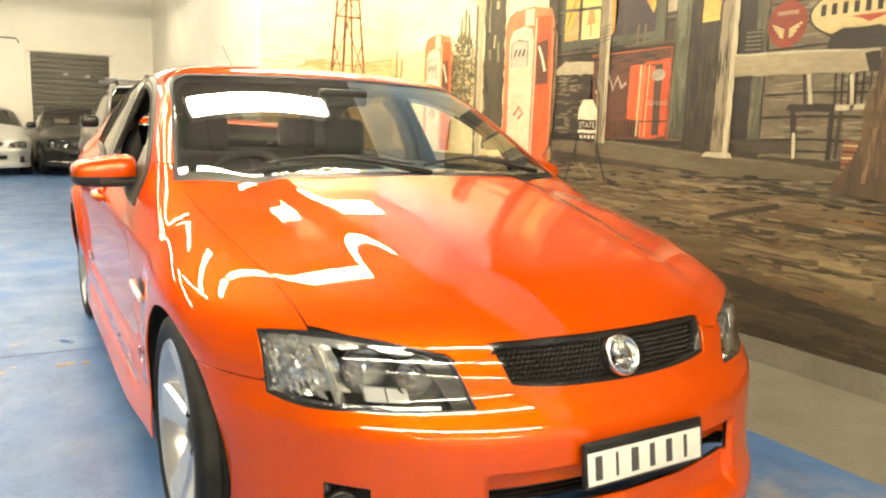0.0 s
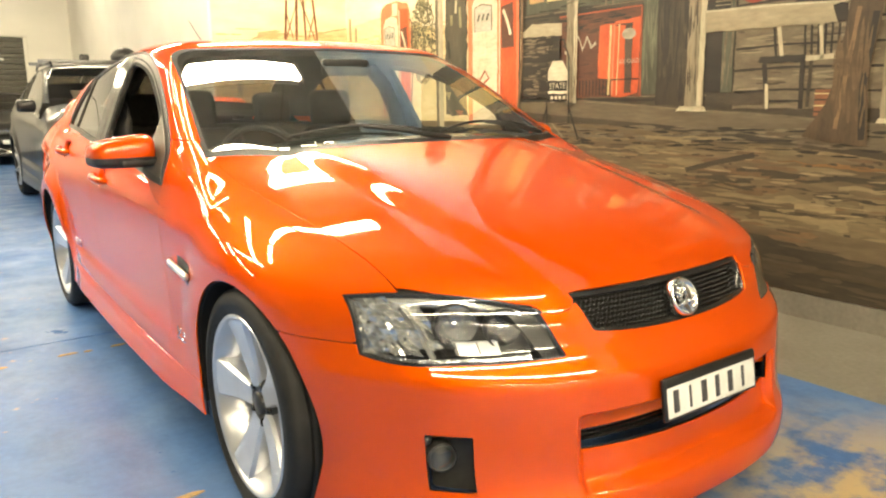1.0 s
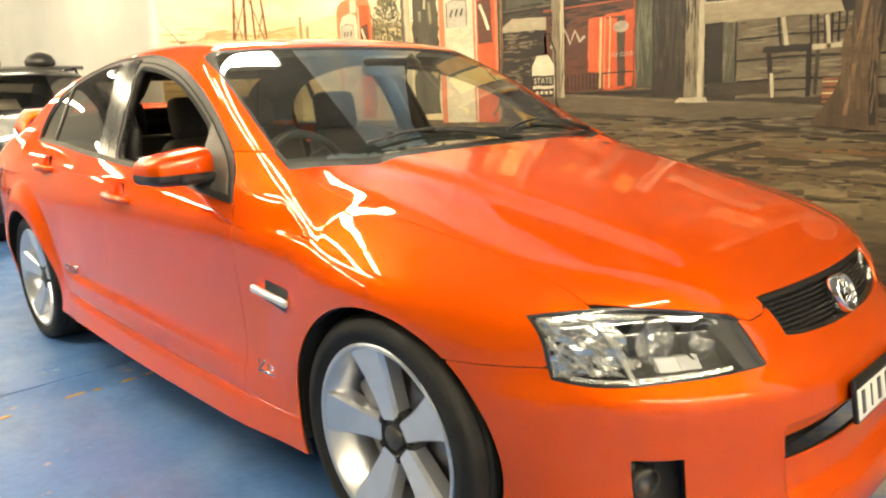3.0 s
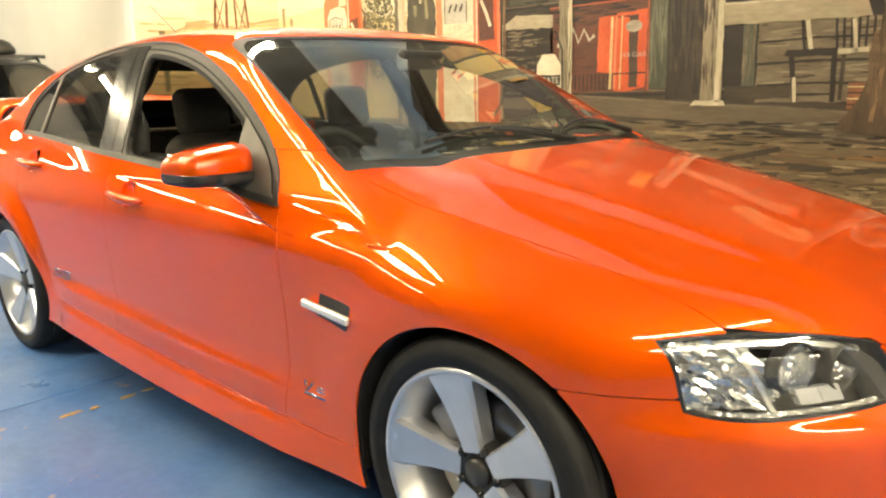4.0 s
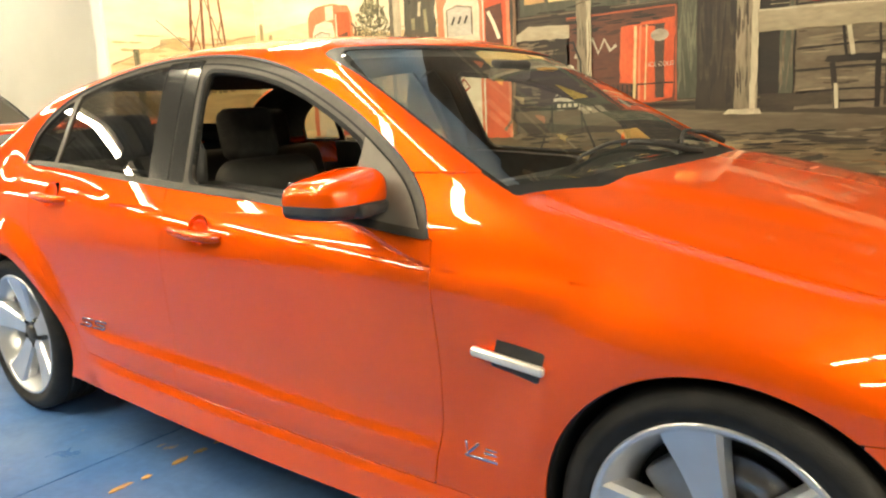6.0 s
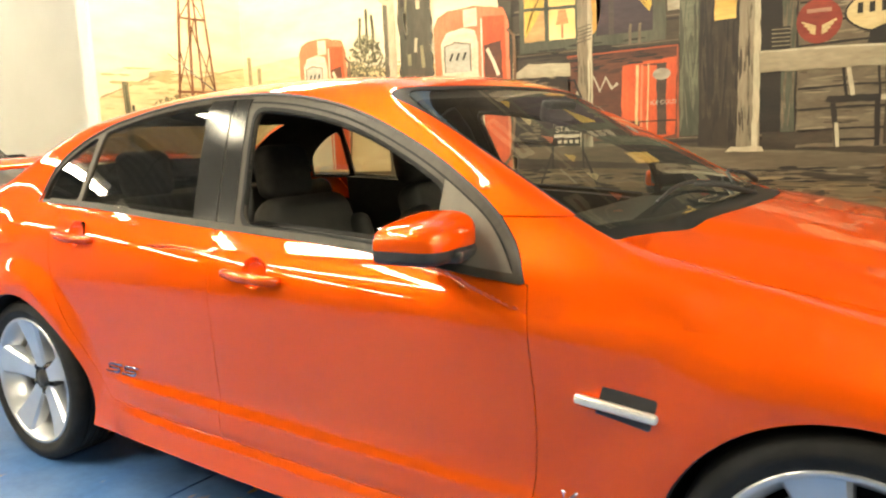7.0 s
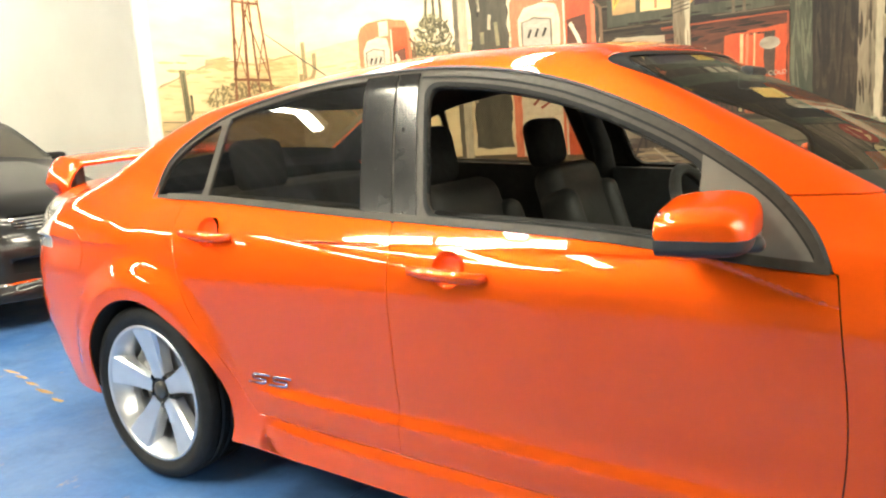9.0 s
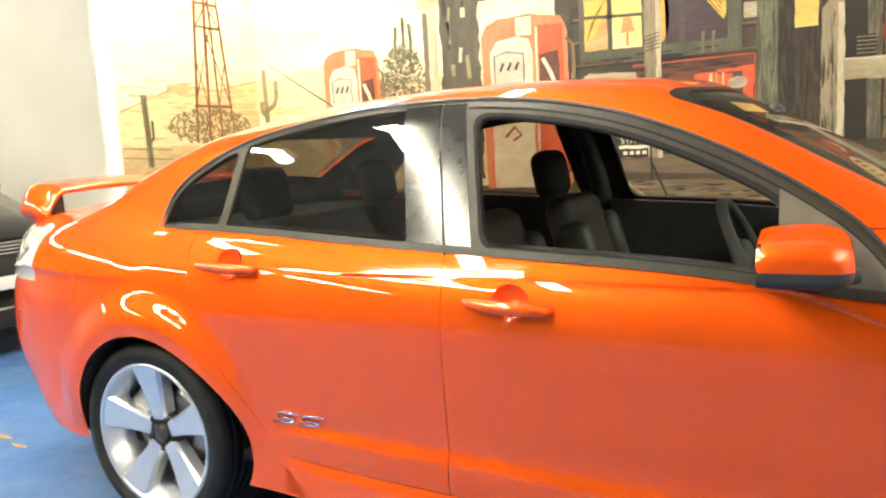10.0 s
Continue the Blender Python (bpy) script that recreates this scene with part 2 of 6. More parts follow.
def sheet(fn, origin, way, far=2.4):
    """The points where rays (grids of origin and way) leave the field fn."""
    nu, nv = way.shape[:2]
    o, w = origin.reshape(-1, 3), way.reshape(-1, 3)
    d = np.linspace(0.02, far, 70)
    lo, hi, found = np.full(len(o), d[0]), np.full(len(o), far), np.zeros(len(o), bool)
    for a, b in zip(d, d[1:]):
        out = (fn(*(o + b * w).T) > 0) & ~found
        lo[out], hi[out] = a, b
        found |= out
    for _ in range(26):
        mid = (lo + hi) / 2
        out = fn(*(o + mid[:, None] * w).T) > 0
        hi, lo = np.where(out, mid, hi), np.where(out, lo, mid)
    p = o + hi[:, None] * w
    ids = np.arange(nu * nv).reshape(nu, nv)
    q = np.stack([ids[:-1, :-1], ids[:-1, 1:], ids[1:, 1:], ids[1:, :-1]], -1).reshape(-1, 4)
    return p, gradient(fn, p), q


def finer(sh, keep, k):
    """The sheet near where keep is above nought, each cell parted into k x k."""
    p, n, q = sh
    q = q[(keep(*p.T)[q] > -0.03).any(1)]
    t = np.linspace(0, 1, k + 1)
    u, v = np.meshgrid(t, t, indexing="ij")
    w = np.stack([(1 - u) * (1 - v), (1 - u) * v, u * v, u * (1 - v)], -1).reshape(-1, 4)
    ids = np.arange((k + 1) ** 2).reshape(k + 1, k + 1)
    one = np.stack([ids[:-1, :-1], ids[:-1, 1:], ids[1:, 1:], ids[1:, :-1]], -1).reshape(-1, 4)
    p2, n2 = np.einsum("kc,mcd->mkd", w, p[q]).reshape(-1, 3), np.einsum("kc,mcd->mkd", w, n[q]).reshape(-1, 3)
    key, first, back = np.unique(p2.round(6), axis=0, return_index=True, return_inverse=True)
    q2 = (one[None] + (np.arange(len(q)) * len(w))[:, None, None]).reshape(-1, 4)
    return p2[first], n2[first], back.reshape(-1)[q2]


def cut(sh, keep, fine=1):
    """The part of a sheet where keep(x, y, z) is above nought, with a clean edge."""
    if fine > 1:
        sh = finer(sh, keep, fine)
    p, n, q = sh
    g = keep(*p.T)
    inside = g[q] > 0
    whole, mixed = q[inside.all(1)], q[inside.any(1) & ~inside.all(1)]
    ends = np.concatenate([np.stack([mixed[:, i], mixed[:, (i + 1) % 4]], 1) for i in range(4)]) if len(mixed) else np.zeros((0, 2), int)
    ends = np.unique(np.sort(ends[(g[ends] > 0).sum(1) == 1], axis=1), axis=0)
    a, b = ends.T
    inn, out = np.where(g[a] > 0, a, b), np.where(g[a] > 0, b, a)
    lo, hi = np.zeros(len(a)), np.ones(len(a))
    for _ in range(14):
        t = ((lo + hi) / 2)[:, None]
        ok = keep(*(p[inn] * (1 - t) + p[out] * t).T) > 0
        lo, hi = np.where(ok, t[:, 0], lo), np.where(ok, hi, t[:, 0])
    t = lo[:, None]
    p2, n2 = np.concatenate([p, p[inn] * (1 - t) + p[out] * t]), np.concatenate([n, n[inn] * (1 - t) + n[out] * t])
    at = {(int(s), int(e)): len(p) + k for k, (s, e) in enumerate(ends)}
    faces = [tuple(f) for f in whole.tolist()]
    for f in mixed.tolist():
        poly = []
        for i in range(4):
            s, e = f[i], f[(i + 1) % 4]
            if g[s] > 0:
                poly.append(s)
            if (g[s] > 0) != (g[e] > 0):
                poly.append(at[min(s, e), max(s, e)])
        if len(poly) > 2:
            faces.append(tuple(poly))
    return p2, n2, faces


def panel(name, pieces, material, parent, label="", depth=0.012, lift=0.0, sides=(1,)):
    """One mesh out of cut pieces, for the sides given (1: as it is, -1: mirrored), with edges turned in by depth."""
    vs, ns, fs = [], [], []
    for side in sides:
        for p, n, faces in pieces:
            used = sorted({i for f in faces for i in f})
            if not used:
                continue
            pos = {i: k for k, i in enumerate(used)}
            q, m = p[used] + lift * n[used], n[used].copy()
            faces = [tuple(pos[i] for i in f) for f in faces]
            if side < 0:
                q, m, faces = q * (-1, 1, 1), m * (-1, 1, 1), [f[::-1] for f in faces]
            base = sum(len(v) for v in vs)
            v_new, n_new, f_new = [q], [m], [tuple(base + i for i in f) for f in faces]
            if depth:
                seen = {}
                for f in faces:
                    for i in range(len(f)):
                        e = (f[i], f[(i + 1) % len(f)])
                        seen[tuple(sorted(e))] = None if tuple(sorted(e)) in seen else e
                rim = np.array([e for e in seen.values() if e], int).reshape(-1, 2)
                on_mid = (np.abs(q[rim[:, 0], 0]) < 1e-4) & (np.abs(q[rim[:, 1], 0]) < 1e-4)
                rim = rim[~on_mid]
                a, b = q[rim[:, 0]], q[rim[:, 1]]
                na, nb = m[rim[:, 0]], m[rim[:, 1]]
                out = np.cross(b - a, na)
                out /= np.maximum(np.linalg.norm(out, axis=1, keepdims=True), 1e-9)
                k, start = len(rim), base + len(q)
                v_new += [a, b, b - depth * nb, a - depth * na]
                n_new += [(out + na), (out + nb), out, out]
                f_new += [(start + i + k, start + i, start + i + 3 * k, start + i + 2 * k) for i in range(k)]
            vs += v_new
            ns += n_new
            fs += f_new
    if not vs:
        raise ValueError('empty panel ' + name)
    v, n = np.concatenate(vs), np.concatenate(ns)
    n = n / np.maximum(np.linalg.norm(n, axis=1, keepdims=True), 1e-9)
    me = bpy.data.meshes.new(name)
    me.from_pydata(v.tolist(), [], fs)
    me.polygons.foreach_set("use_smooth", [True] * len(me.polygons))
    me.normals_split_custom_set_from_vertices(n.tolist())
    return part_mesh(name, me, material, parent, label)


# ---- the showroom ----
WALL_X, BACK_Y, FRONT_Y, LEFT_X, TOP, LAMP_Z = 2.212, 19.5, -12.0, -13.0, 5.35, 4.04
white_wall = mat("white_wall_paint", (0.80, 0.77, 0.70), rough=0.6, color2=(0.74, 0.71, 0.64), scale=1.2, bump=0.05, bump_scale=120)


def floor_paint():
    """Blue floor paint: faded and scuffed in patches, rubbed through to tan concrete in places, with tyre-rubber stains."""
    m = mat("blue_floor_paint", (0.036, 0.112, 0.345), rough=0.3, spec=0.35, color2=(0.066, 0.145, 0.325), scale=0.9, detail=5, sharp=0.0, fine=0.25, fine_scale=30, bump=0.04, bump_scale=90)
    nodes, links = m.node_tree.nodes, m.node_tree.links
    b = nodes["Principled BSDF"]
    place = next(n for n in nodes if n.type == "TEX_COORD")
    out = b.inputs["Base Color"].links[0].from_socket

    def noise_mask(scale, lo, hi, detail=10, rough=0.65, at=(0, 0, 0), squash=(1, 1, 1)):
        mp = nodes.new("ShaderNodeMapping")
        mp.inputs["Location"].default_value, mp.inputs["Scale"].default_value = at, squash
        links.new(place.outputs["Object"], mp.inputs[0])
        nz = nodes.new("ShaderNodeTexNoise")
        nz.inputs["Scale"].default_value, nz.inputs["Detail"].default_value, nz.inputs["Roughness"].default_value = scale, detail, rough
        links.new(mp.outputs[0], nz.inputs["Vector"])
        rg = nodes.new("ShaderNodeMapRange")
        rg.inputs["From Min"].default_value, rg.inputs["From Max"].default_value = lo, hi
        links.new(nz.outputs[0], rg.inputs["Value"])
        return rg.outputs[0]

    def over(base, mask, colour):
        mx = nodes.new("ShaderNodeMix")
        mx.data_type = "RGBA"
        links.new(mask, mx.inputs[0])
        links.new(base, mx.inputs[6])
        mx.inputs[7].default_value = (*colour, 1)
        return mx.outputs[2]

    def scaled(mask, k, other=None):
        mt = nodes.new("ShaderNodeMath")
        mt.operation = "MULTIPLY"
        links.new(mask, mt.inputs[0])
        mt.inputs[1].default_value = k
        if other is not None:
            links.new(other, mt.inputs[1])
        return mt.outputs[0]

    out = over(out, scaled(noise_mask(1.7, 0.42, 0.75, at=(3, 1, 0), rough=0.5), 0.4), (0.19, 0.26, 0.38))
    out = over(out, scaled(noise_mask(4.0, 0.50, 0.68, at=(9, 4, 0), squash=(1, 0.5, 1)), 0.62), (0.026, 0.068, 0.18))
    rubbed = noise_mask(7.0, 0.64, 0.69, at=(1, 7, 0), squash=(0.6, 1, 1))
    out = over(out, scaled(rubbed, 0.8), (0.42, 0.24, 0.09))
    # the much-used corner by the bare strip
    mp = nodes.new("ShaderNodeMapping")
    mp.inputs["Location"].default_value, mp.inputs["Scale"].default_value = (-0.72, 1.15, 0), (1.15, 0.8, 1)
    links.new(place.outputs["Object"], mp.inputs[0])
    near = nodes.new("ShaderNodeVectorMath")
    near.operation = "LENGTH"
    links.new(mp.outputs[0], near.inputs[0])
    fall = nodes.new("ShaderNodeMapRange")
    fall.inputs["From Min"].default_value, fall.inputs["From Max"].default_value = 1.0, 0.4
    links.new(near.outputs["Value"], fall.inputs["Value"])
    worn = scaled(fall.outputs[0], 1.0, noise_mask(5.5, 0.40, 0.56, at=(2, 2, 0)))
    out = over(out, worn, (0.46, 0.36, 0.20))
    links.new(out, b.inputs["Base Color"])
    rg = nodes.new("ShaderNodeMapRange")
    rg.inputs["To Min"].default_value, rg.inputs["To Max"].default_value = 0.26, 0.55
    links.new(noise_mask(3.2, 0.3, 0.7, at=(5, 5, 0)), rg.inputs["Value"])
    links.new(rg.outputs[0], b.inputs["Roughness"])
    return m


floor_blue = floor_paint()
floor_grey = mat("grey_floor", (0.155, 0.142, 0.118), rough=0.45, color2=(0.20, 0.185, 0.155), scale=3.0, fine=0.3, fine_scale=40, bump=0.05)
ceiling_m = mat("ceiling_sheet", (0.15, 0.15, 0.145), rough=0.5, color2=(0.11, 0.11, 0.107), scale=2.0)
hall_wall = mat("grey_hall_paint", (0.24, 0.23, 0.20), rough=0.6, color2=(0.20, 0.19, 0.17), scale=1.2, bump=0.05, bump_scale=120)
lamp_m = mat("lamp_tube", (0.9, 0.9, 0.9), emit=(1.0, 0.86, 0.58), power=84.0)

JOINT_Y = 2.15
for y0, y1 in ((FRONT_Y - 0.2, JOINT_Y - 0.004), (JOINT_Y + 0.004, BACK_Y + 0.2)):
    flo = part("floor", box(LEFT_X - 0.2, 1.335, y0, y1, -0.1, 0.0), floor_blue, None, "worn blue painted concrete floor with scuffs", smooth=False)
    tagged(flo, category="floor", kind="structure")
joint_m = mat("joint_dust", (0.20, 0.19, 0.17), rough=0.9, color2=(0.05, 0.06, 0.08), scale=14)
joint = part("floor_joint", box(LEFT_X - 0.2, 1.335, JOINT_Y - 0.004, JOINT_Y + 0.004, -0.1, -0.005), joint_m, None, "dusty joint between two floor slabs", smooth=False)
tagged(joint, category="floor joint", kind="structure")
# scraps of an old yellow line left on the floor
mark_m = mat("old_line_paint", (0.52, 0.27, 0.05), rough=0.6, color2=(0.36, 0.24, 0.10), scale=30, fine=0.4)
mark_rnd = random.Random(11)
for mx, my, half, *tall in ((-1.07, 1.90, 0.05), (-0.98, 1.89, 0.025), (-0.84, 1.90, 0.04), (-0.75, 1.905, 0.03), (-0.66, 1.91, 0.028), (-1.35, 1.88, 0.03), (-1.62, 1.87, 0.045),
                     (-0.42, 4.97, 0.012, 0.09), (-0.45, 4.80, 0.014, 0.07), (-0.49, 4.62, 0.013, 0.08), (-0.53, 4.42, 0.016, 0.10), (-0.58, 4.20, 0.012, 0.06), (-1.02, 0.22, 0.06), (-1.12, 0.20, 0.03), (-1.30, 0.16, 0.04)):
    bm = bmesh.new()
    ring = []
    for k in range(14):
        a = 2 * math.pi * k / 14
        r = mark_rnd.uniform(0.6, 1.1)
        ring.append((mx + half * r * math.cos(a), my + (tall[0] if tall else 0.014) * r * math.sin(a)))
    top = [bm.verts.new((u, v, 0.003)) for u, v in ring]
    low = [bm.verts.new((u, v, -0.001)) for u, v in ring]
    bm.faces.new(top)
    for k in range(14):
        bm.faces.new((low[k], low[(k + 1) % 14], top[(k + 1) % 14], top[k]))
    tagged(part("floor_marking", bm, mark_m, None, "worn scrap of yellow line paint on the floor", smooth=False), category="floor marking", kind="structure")
strip = part("floor_strip", box(1.335, WALL_X + 0.2, FRONT_Y - 0.2, BACK_Y + 0.2, -0.1, -0.003), floor_grey, None, "bare grey strip of floor along the mural wall", smooth=False)
tagged(strip, category="floor", kind="structure")
# west and south walls are unseen; grey and white steer the bounced light
for name, dims, label in (
    ("wall_east", (WALL_X, WALL_X + 0.2, FRONT_Y, BACK_Y, -0.1, TOP), "white painted wall behind the painted mural"),
    ("wall_north", (LEFT_X, WALL_X, BACK_Y, BACK_Y + 0.2, -0.1, TOP), "cream painted far wall with a dark roller door"),
    ("wall_west", (LEFT_X - 0.2, LEFT_X, FRONT_Y, BACK_Y, -0.1, TOP), "plain painted wall out of view, toned to set the bounced light"),
    ("wall_south", (LEFT_X, WALL_X, FRONT_Y - 0.2, FRONT_Y, -0.1, TOP), "plain painted wall out of view, toned to set the bounced light"),
):
    tagged(part(name, box(*dims), hall_wall if name == "wall_west" else white_wall, None, label, smooth=False), category="wall", kind="structure")
rows = []
for k, y in enumerate(np.arange(FRONT_Y - 0.2, BACK_Y + 0.2, 0.1)):
    rows.append((y, TOP + (0.0, 0.0, 0.035, 0.035)[k % 4]))
verts = [(x, y, z) for y, z in rows for x in (LEFT_X - 0.2, WALL_X + 0.2)]
verts += [(x, y, TOP + 0.15) for y in (rows[0][0], rows[-1][0]) for x in (LEFT_X - 0.2, WALL_X + 0.2)]
n = len(rows)
faces = [(2 * i, 2 * i + 2, 2 * i + 3, 2 * i + 1) for i in range(n - 1)] + [(2 * n, 2 * n + 1, 2 * n + 3, 2 * n + 2)]
sheet_roof = bpy.data.meshes.new("ceiling")
sheet_roof.from_pydata(verts, [], faces)
sheet_roof.materials.append(ceiling_m)
tagged(new("ceiling", sheet_roof), "grey corrugated sheet ceiling", "ceiling", kind="structure")


def batten(x, y, turn, half=0.085):
    lamp = thing("ceiling_and_fill_lamp", "white ceiling batten lamp out of view, some known by reflection, some added", "ceiling lamp", "ceiling lamps", pose(x, y, LAMP_Z, 0, 0, turn))
    for s in (-0.6, 0.6):
        part("hanger", tube([(s, 0, 0.15), (s, 0, TOP - LAMP_Z)], 0.006, 6), black_trim, lamp)
    part("housing", box(-0.76, 0.76, -0.05, 0.05, -0.02, 0.10, 0.01), white_wall, lamp)
    part("diffuser", box(-0.75, 0.75, -half, half, -0.10, -0.022, 0.03, 3), lamp_m, lamp)
    for e in (-0.765, 0.765):
        part("end_cap", box(e - 0.012, e + 0.012, -half - 0.005, half + 0.005, -0.104, -0.016, 0.006), white_wall, lamp)


# rows added to brighten the nose and bumper, set to give streaks there
for bx, by in [(x, -2.3) for x in (-3.2, -1.5, 0.2)] + [(x, y) for y in (-4.2, -4.31, -8.6) for x in (-5.6, -4.04, -2.48, -0.92, 0.64)]:
    batten(bx, by, 0, 0.05)
# 2.65 and 10.4 match reflections; single lamps and 7.6 row are added fill
for bx, by in [(x, 2.65) for x in (-3.1, -1.4, 0.28)] + [(1.15, 4.45), (1.15, 4.15), (-2.0, 5.6)] + [(x, 10.4) for x in (-6.4, -4.6, -2.8, -1.0, 0.8)] + [(x, 15.8) for x in (-4.6, -1.8, 0.6)] + [(x, 7.6) for x in (-9.0, -7.2, -5.4)]:
    batten(bx, by, 0)
for bx, by in ((-2.4, 3.9), (-3.96, 3.9)):
    batten(bx, by, 0, 0.12)
for bx, by in ((-4.86, 4.15), (-4.86, 5.70)):
    batten(bx, by, 90)
for by in np.arange(-10.5, 19, 2.1):
    beam = part("ceiling_beam", box(LEFT_X, WALL_X, by - 0.05, by + 0.05, TOP - 0.22, TOP - 0.001), ceiling_m, None, "grey steel roof beam under the ceiling", smooth=False)
    tagged(beam, category="beam", kind="structure")


# ---- the orange sedan ----
sedan = thing("sedan", "glossy bright orange four-door sedan with its driver's window open", "car")

nu_nose, nu_mid, nu_tail, nv = 130, 330, 90, 230
theta = np.radians(np.concatenate([np.linspace(-48, -24, 26, endpoint=False), np.linspace(-24, 26, 132, endpoint=False), np.linspace(26, 90, 72)]))
us = np.concatenate([np.full(nu_nose, 0.0), np.linspace(0.0, 2.9, nu_mid), np.full(nu_tail, 2.9)])
phi = np.radians(np.concatenate([np.linspace(-90, 0, nu_nose, endpoint=False), np.zeros(nu_mid), np.linspace(0, 90, nu_tail + 1)[1:]]))
way = np.stack([-np.cos(theta)[None] * np.cos(phi)[:, None], np.cos(theta)[None] * np.sin(phi)[:, None], np.sin(theta)[None] * np.ones_like(phi)[:, None]], -1)
origin = np.stack([0 * way[..., 0], us[:, None] * np.ones(nv)[None], np.full(way.shape[:2], 0.56)], -1)
LOWER = sheet(whole_body, origin, way)

nv2 = 170
theta2 = np.radians(np.linspace(-4, 90, nv2))
us2 = np.concatenate([np.full(90, 1.35), np.linspace(1.35, 2.35, 110), np.full(90, 2.35)])
phi2 = np.radians(np.concatenate([np.linspace(-90, 0, 90, endpoint=False), np.zeros(110), np.linspace(0, 90, 91)[1:]]))
way2 = np.stack([-np.cos(theta2)[None] * np.cos(phi2)[:, None], np.cos(theta2)[None] * np.sin(phi2)[:, None], np.sin(theta2)[None] * np.ones_like(phi2)[:, None]], -1)
origin2 = np.stack([0 * way2[..., 0], us2[:, None] * np.ones(nv2)[None], np.full(way2.shape[:2], 0.97)], -1)
UPPER = sheet(whole_body, origin2, way2)

# where the panels part; every function is above nought inside
dlo_top = spline([0.60, 0.655, 0.667, 0.681, 0.713, 0.766, 0.848, 0.951, 1.079, 1.257, 1.47, 1.673, 1.897, 2.112, 2.376, 2.569, 2.745, 2.83, 2.868, 2.885, 2.90],
                 [0.72, 0.872, 0.910, 0.948, 1.001, 1.060, 1.123, 1.187, 1.252, 1.324, 1.378, 1.405, 1.412, 1.406, 1.374, 1.332, 1.256, 1.196, 1.130, 1.06, 0.97])
belt = spline([0.4, 0.666, 0.823, 1.091, 1.344, 1.757, 2.219, 2.6, 2.85, 3.1], [0.885, 0.905, 0.920, 0.952, 0.972, 0.996, 1.026, 1.048, 1.056, 1.06])


def slope(fn, y):
    return np.sqrt(1 + ((fn(y + 0.004) - fn(y - 0.004)) / 0.008) ** 2)


def smin(a, b, k):
    h = np.maximum(k - np.abs(a - b), 0) / k
    return np.minimum(a, b) - h * h * k / 4


def in_dlo(x, y, z, rim=0.0):
    return np.minimum((dlo_top(y) - z) / slope(dlo_top, y), z - belt(y)) - rim


def in_frame(y, z, above, below):
    """Inside the side window outline, in by one width along the top and another along the belt."""
    return np.minimum((dlo_top(y) - z) / slope(dlo_top, y) - above, z - belt(y) - below)


fender_gap = spline([0.30, 0.44, 0.60, 0.76, 0.92], [0.665, 0.642, 0.633, 0.643, 0.658])
rear_cut = spline([0.30, 0.36, 0.42, 0.52, 0.62, 0.75, 0.90, 1.06], [2.27, 2.33, 2.385, 2.455, 2.535, 2.625, 2.675, 2.70])
sill_foot = spline([0.3, 1.2, 1.6, 2.1, 2.5], [0.195, 0.198, 0.208, 0.232, 0.25])
hood_side = spline([-0.50, -0.44, -0.22, 0.0, 0.24, 0.5], [0.692, 0.698, 0.719, 0.743, 0.765, 0.785])
H = 0.0014


def arches(x, y, z):
    rear = np.hypot(y - 2.895, z - 0.345)
    ahead = np.maximum(2.895 - y, 0) / np.maximum(rear, 1e-6)
    return np.minimum(np.hypot(y - 0.0, z - 0.335) - 0.360, rear - 0.360 - 0.092 * ahead**5)


# headlight outline, seen from the front: X across, z up
lamp_top = spline([0.40, 0.44, 0.50, 0.57, 0.68, 0.76, 0.80], [0.680, 0.692, 0.709, 0.7235, 0.733, 0.725, 0.716])
lamp_foot = spline([0.38, 0.41, 0.55, 0.63, 0.71, 0.775, 0.80], [0.584, 0.584, 0.580, 0.578, 0.574, 0.587, 0.60])


def in_lamp(x, y, z):
    X = np.abs(x)
    back = 0.780 - X + (z - 0.66) * 0.03
    g = np.minimum(np.minimum(lamp_top(X) - z, z - lamp_foot(X)), np.minimum(back, (X - 0.398 - (z - 0.585) * 0.36) * 0.9))
    return np.where(y < -0.2, g, -0.2)


def in_grille(x, y, z):
    X = np.abs(x)
    top = 0.712 + 0.004 * X
    foot = 0.612 + 0.16 * X**2 + 0.6 * np.maximum(X - 0.24, 0) ** 2
    return np.where(y < -0.3, np.minimum(np.minimum(top - z, z - foot), 0.335 + (z - 0.7) * 0.35 - X), -0.3)


def in_intake(x, y, z):
    X = np.abs(x)
    return np.where(y < -0.3, np.minimum(np.minimum(0.440 - z, z - 0.345 - 0.03 * X), 0.385 - X), -0.3)


def in_fog(x, y, z):
    X = np.abs(x)
    return np.where(y < -0.3, np.minimum(np.minimum(0.415 - z, z - 0.285), np.minimum(0.695 - X, X - 0.618)), -0.3)


def holes(x, y, z):
    return -np.maximum(np.maximum(in_lamp(x, y, z), in_grille(x, y, z)), np.maximum(in_intake(x, y, z), in_fog(x, y, z)))


def in_screen(x, y, z):
    X = np.abs(x)
    g = smin(0.790 - (z - 1.0) * 0.29 - X, 1.392 + 0.035 * (0.36 - X * X) - z, 0.07)
    return np.where(y < 1.4, np.minimum(np.minimum(g, z - 0.93), y - 0.296 - 0.30 * X * X), -0.2)


def screen_foot(x, y):
    return y - 0.376 - 0.24 * x * x


def in_backlight(x, y, z):
    X = np.abs(x)
    return np.where(y > 2.3, np.minimum(np.minimum(0.60 - (z - 1.1) * 0.35 - X, 1.385 - z), z - 1.13), -0.2)


